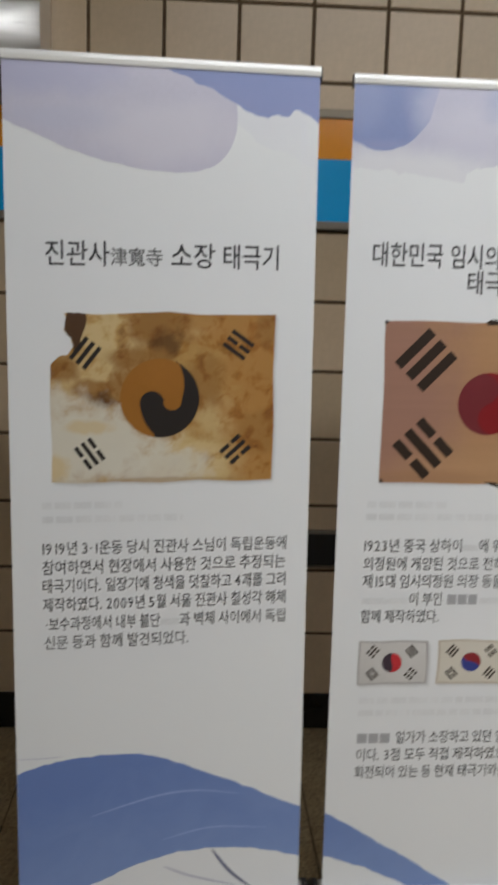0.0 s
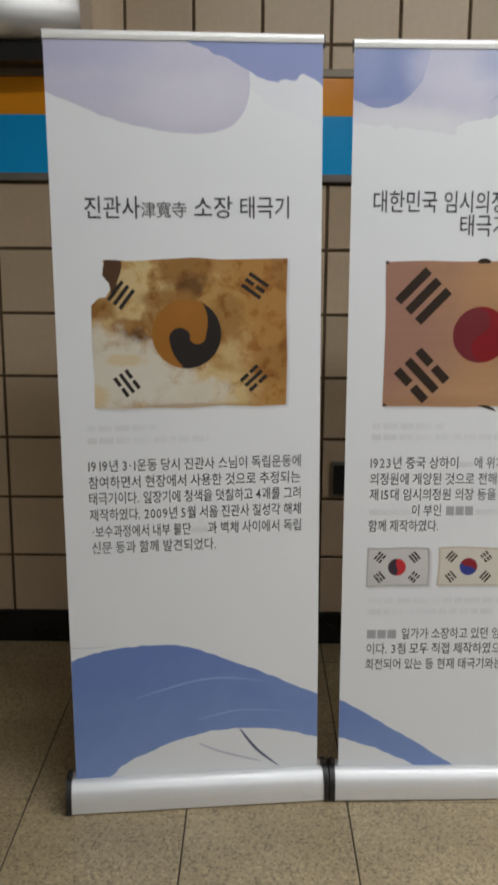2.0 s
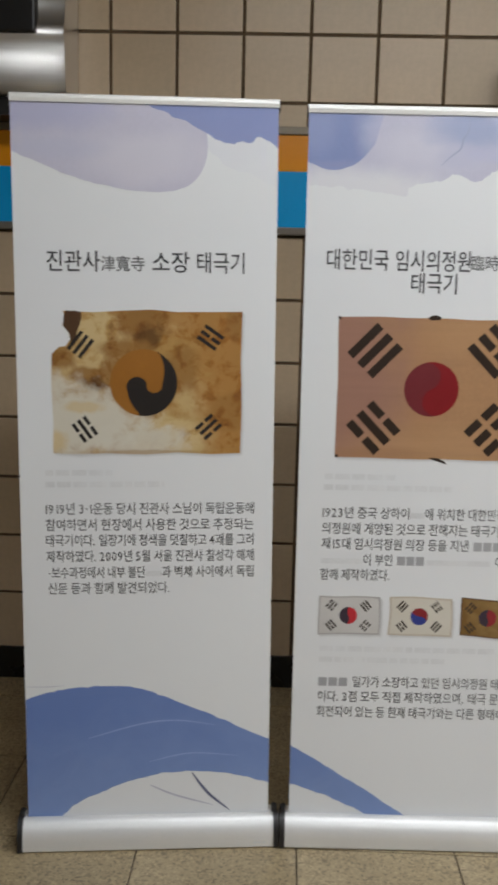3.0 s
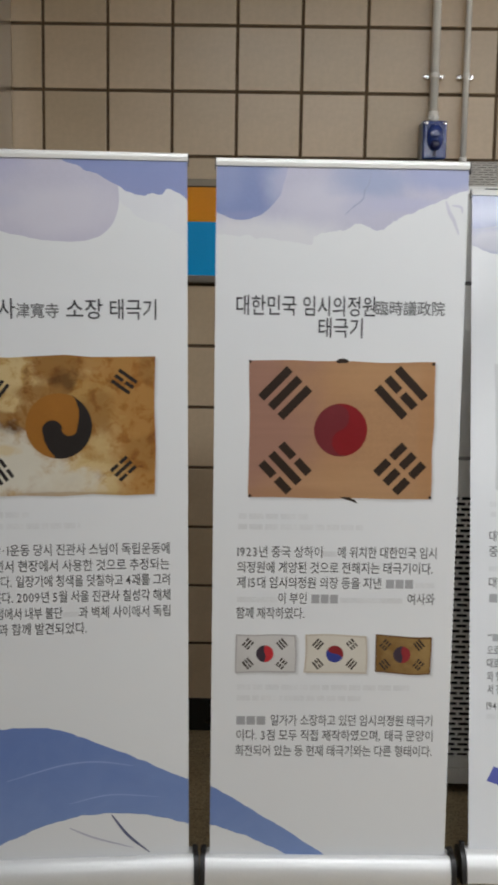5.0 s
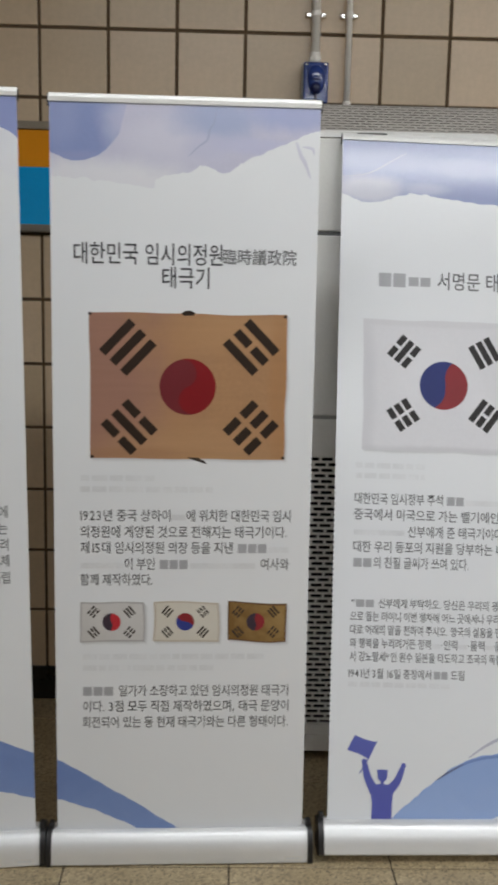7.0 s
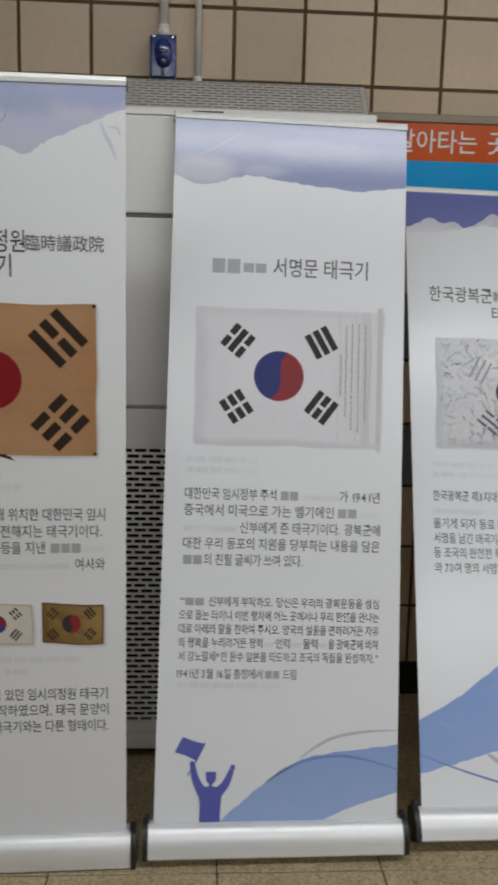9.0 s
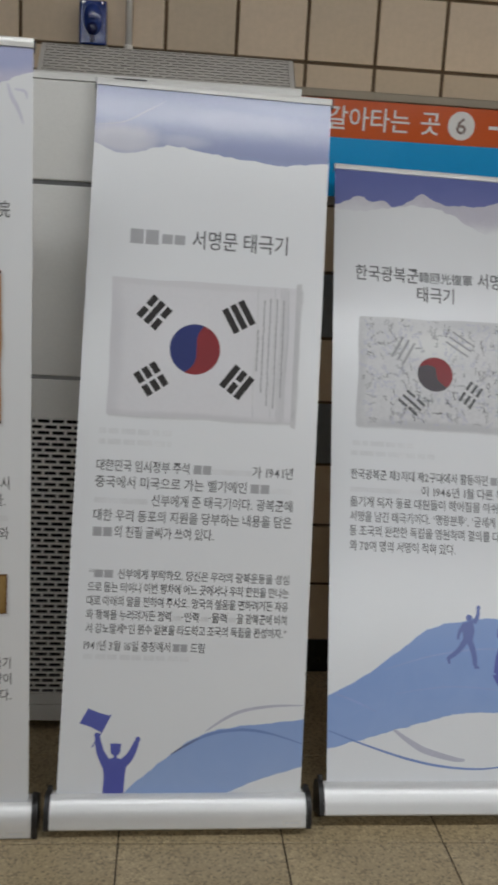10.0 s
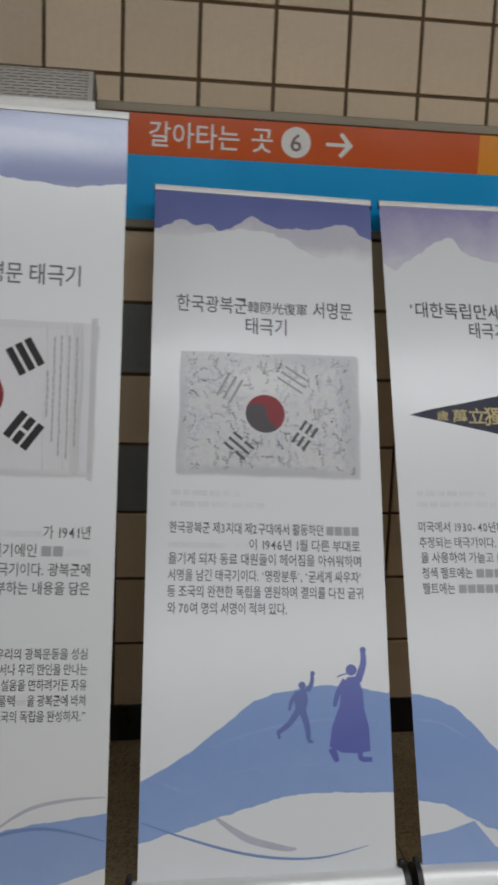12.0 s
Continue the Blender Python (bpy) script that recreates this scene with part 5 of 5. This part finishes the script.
part("front_lip", extrude_profile([(AY - 0.001, AT + 0.002), (AY, AT + 0.016), (AY + 0.006, AT + 0.021), (AY + 0.06, AT + 0.012), (AY + 0.06, AT + 0.002)], AX0, AX1), M["enamel"], ac)
# no opening here: a near-black strip paints the slot's shade on the lip
part("lip_slot", box_bm(0.09, 0.17, AY - 0.0012, AY + 0.003, AT + 0.011, AT + 0.0145), M["dark"], ac, "thin near-black strip painted as a shaded slot")

# ---- conduits and the blue switch box ----
def conduit(x, r, z0, z1, label):
    e = empty("conduit", pose(x, -0.03, z0))
    tagged(e, label, "conduit", "conduits on the tiled wall")
    part("pipe", add_tube(bmesh.new(), (0, 0, 0), (0, 0, z1 - z0), r, 18), M["pipe"], e, "", True)
    zc = 2.213 - z0
    while zc < z1 - z0:
        bm = bmesh.new()
        bmesh.ops.create_cone(bm, cap_ends=False, segments=18, radius1=r + 0.0022, radius2=r + 0.0022, depth=0.014, matrix=Matrix.Translation((0, 0, zc)))
        strap = part("clamp", bm, M["pipe"], e, "bent metal pipe clamp", True)
        for s in (-1, 1):
            part("tab", box_bm(s * (r + 0.010) - 0.008, s * (r + 0.010) + 0.008, 0.016, 0.0265, zc - 0.007, zc + 0.007, bevel=0.002), M["chrome"], strap)
            part("screw", add_tube(bmesh.new(), (s * (r + 0.012), 0.016, zc), (s * (r + 0.012), 0.011, zc), 0.0055, 10, True, 0.004), M["chrome"], strap, "bright screw head")
        zc += 0.75
    return e


c1 = conduit(0.003, 0.0135, 2.088, ZC - 0.001, "thick painted metal conduit running down to a blue box")
bm = add_tube(bmesh.new(), (0, 0, -0.022), (0, 0, 0.012), 0.0165, 12)
part("coupling", bm, M["pipe"], c1, "threaded metal coupling", True)
part("lock_nut", add_tube(bmesh.new(), (0, 0, -0.012), (0, 0, -0.002), 0.0195, 6), M["pipe"], c1)
c2 = conduit(0.104, 0.0095, 1.915, ZC - 0.001, "thin painted metal conduit running down behind the cooling unit")
part("coupling", add_tube(bmesh.new(), (0, 0, 0.015), (0, 0, 0.045), 0.0125, 12), M["pipe"], c2, "threaded metal coupling", True)

sb = empty("switch_box", pose(0.002, -0.0, 1.945))
tagged(sb, "small grey wall box with a glossy blue translucent cover", "switch box")
part("back_box", box_bm(-0.039, 0.039, -0.055, 0.0, 0.0, 0.121, bevel=0.004), M["greybox"], sb, "grey plastic back box")
cv = part("cover", box_bm(-0.036, 0.040, -0.074, -0.0555, 0.001, 0.120, bevel=0.005), M["bluebox"], sb, "glossy blue translucent cover")
bm = bmesh.new()
bmesh.ops.create_uvsphere(bm, u_segments=24, v_segments=12, radius=1.0, matrix=Matrix.Translation((0.002, -0.074, 0.068)) @ Matrix.Diagonal((0.026, 0.012, 0.043, 1)))
part("bulge", bm, M["bluebox"], cv, "domed blue window", True)
bm = bmesh.new()
bmesh.ops.create_uvsphere(bm, u_segments=18, v_segments=10, radius=1.0, matrix=Matrix.Translation((0.001, -0.083, 0.043)) @ Matrix.Diagonal((0.0155, 0.008, 0.0165, 1)))
part("knob", bm, M["bluedark"], cv, "dark round knob", True)
part("knob_stem", box_bm(-0.004, 0.006, -0.082, -0.073, 0.008, 0.032, bevel=0.002), M["bluedark"], cv)
part("handle", box_bm(-0.011, 0.013, -0.092, -0.084, 0.066, 0.078, bevel=0.003), M["bluebox"], cv)
for s in (-1, 1):
    part("cover_screw", add_tube(bmesh.new(), (s * 0.028 + 0.002, -0.0745, 0.112), (s * 0.028 + 0.002, -0.078, 0.112), 0.004, 10), M["chrome"], cv)

# ---- wall socket low between the banners ----
so = empty("wall_socket", pose(-0.538, 0, 0.589))
tagged(so, "black power socket in a dull metal frame on the tiles", "wall socket")
part("frame", box_bm(-0.06, 0.06, -0.014, 0.0, -0.06, 0.06, bevel=0.003), M["trim_dark"], so, "dull metal frame")
part("insert", box_bm(-0.052, 0.052, -0.019, -0.0142, -0.049, 0.050, bevel=0.002), M["black"], so, "black socket insert")

# ---- stainless wall housing ----
sh = empty("stainless_housing", pose(-1.36, 0, 1.935))
tagged(sh, "brushed stainless wall housing with a dark glossy block on its front", "wall housing")
hp = [(-0.012, 0.0), (-0.168, 0.0)] + [(-0.168 - 0.034 * math.sin(radians(a)), 0.11 - 0.11 * math.cos(radians(a))) for a in range(8, 91, 6)]
hp += [(-0.204, 0.14), (-0.210, 0.156), (-0.2133, 0.163), (-0.2135, 0.187), (-0.209, 0.192), (-0.200, 0.2), (-0.19, 0.25), (-0.165, 0.5), (-0.012, 0.5)]
shell = part("shell", extrude_profile(hp, -0.62, 0.0), M["steel"], sh)
for f in shell.data.polygons:
    f.use_smooth = abs(f.normal.x) < 0.5
part("dark_block", box_bm(-0.192, -0.078, -0.236, -0.19, 0.165, 0.38, bevel=0.008), M["black"], sh, "glossy dark block")
# added black block that imitates the shadow below the housing
part("bracket", box_bm(-0.6, -0.02, -0.15, -0.012, -0.055, -0.0005), M["black"], sh, "black block standing in for the shadow under the shell")

# ---- pieces of the wall and the floor ----
def tile_mesh(name, w, d, h, bevel, upright, material):
    """A slab with a chamfered face; its face lies at 0, its body behind or below."""
    a, b = w / 2, h / 2
    c, e = a - bevel, b - bevel
    if upright:
        f = lambda x, z, y: (x, y, z)
    else:
        f = lambda x, z, y: (x, z, -y)
    vs = [f(-c, -e, 0), f(c, -e, 0), f(c, e, 0), f(-c, e, 0)] + [f(-a, -b, bevel * 0.7), f(a, -b, bevel * 0.7), f(a, b, bevel * 0.7), f(-a, b, bevel * 0.7)] + [f(-a, -b, d), f(a, -b, d), f(a, b, d), f(-a, b, d)]
    fs = [(0, 1, 2, 3)]
    for o in (0, 4):
        for i in range(4):
            j = (i + 1) % 4
            fs.append((o + 4 + i, o + 4 + j, o + j, o + i))
    me = bpy.data.meshes.new(name)
    me.from_pydata(vs, [], fs)
    me.materials.append(material)
    return me


tile_me = tile_mesh("tile", PX - 0.0105, 0.0115, PZ - 0.0105, 0.0018, True, M["tile"])
slate_me = tile_mesh("tile", PX - 0.0105, 0.0115, PZ - 0.0105, 0.0018, True, M["tile_grey"])
rest_v, rest_f = [], []
rows = range(-9, 6)
for i in range(-22, 26):
    for k in rows:
        x, z = (i + 0.5) * PX, Z_ROW + (k + 0.5) * PZ
        if z + PZ / 2 > ZC:
            continue
        if -9 <= i <= 9 and not (k == -2 and i < 9):
            ob = new("tile", slate_me if (i == 3 and k in (-4, -6)) else tile_me)
            ob.parent = wall_n
            ob.location = (x, -0.001 + 0.0012 * noise.noise(Vector((i * 3.1, k * 2.7, 0.3))), z)
            ob.rotation_euler = (radians(0.35 * noise.noise(Vector((i * 1.7, k * 1.9, 5)))), 0, radians(0.35 * noise.noise(Vector((i * 2.3, k * 1.1, 9)))))
        else:
            o = len(rest_v)
            rest_v += [(v.co.x + x, v.co.y, v.co.z + z) for v in tile_me.vertices]
            rest_f += [[o + w for w in f.vertices] for f in tile_me.polygons]
me = bpy.data.meshes.new("far_tiles")
me.from_pydata(rest_v, [], rest_f)
me.materials.append(M["tile"])
ob = tagged(new("far_tiles", me), "the rest of the beige wall tiles", kind="stuff")
ob.parent = wall_n

FP, FX, FY = 0.396, -0.223, -0.95
slab_me = tile_mesh("slab", FP - 0.004, 0.02, FP - 0.004, 0.0012, False, M["granite"])
rest_v, rest_f = [], []
for i in range(-12, 15):
    for k in range(-15, 3):
        x, y = FX + (i + 0.5) * FP, FY + (k + 0.5) * FP
        if y - FP / 2 > 0 or x < X0 or x > X1 or y < YB:
            continue
        if -6 <= i <= 6 and k >= -7:
            ob = new("slab", slab_me)
            ob.parent = floor
            ob.location = (x, y, 0.0006 * noise.noise(Vector((i * 3.3, k * 2.1, 1.3))))
        else:
            o = len(rest_v)
            rest_v += [(v.co.x + x, v.co.y + y, v.co.z) for v in slab_me.vertices]
            rest_f += [[o + w for w in f.vertices] for f in slab_me.polygons]
me = bpy.data.meshes.new("far_slabs")
me.from_pydata(rest_v, [], rest_f)
me.materials.append(M["granite"])
ob = tagged(new("far_slabs", me), "the rest of the granite floor slabs", kind="stuff")
ob.parent = floor

set_lettering()
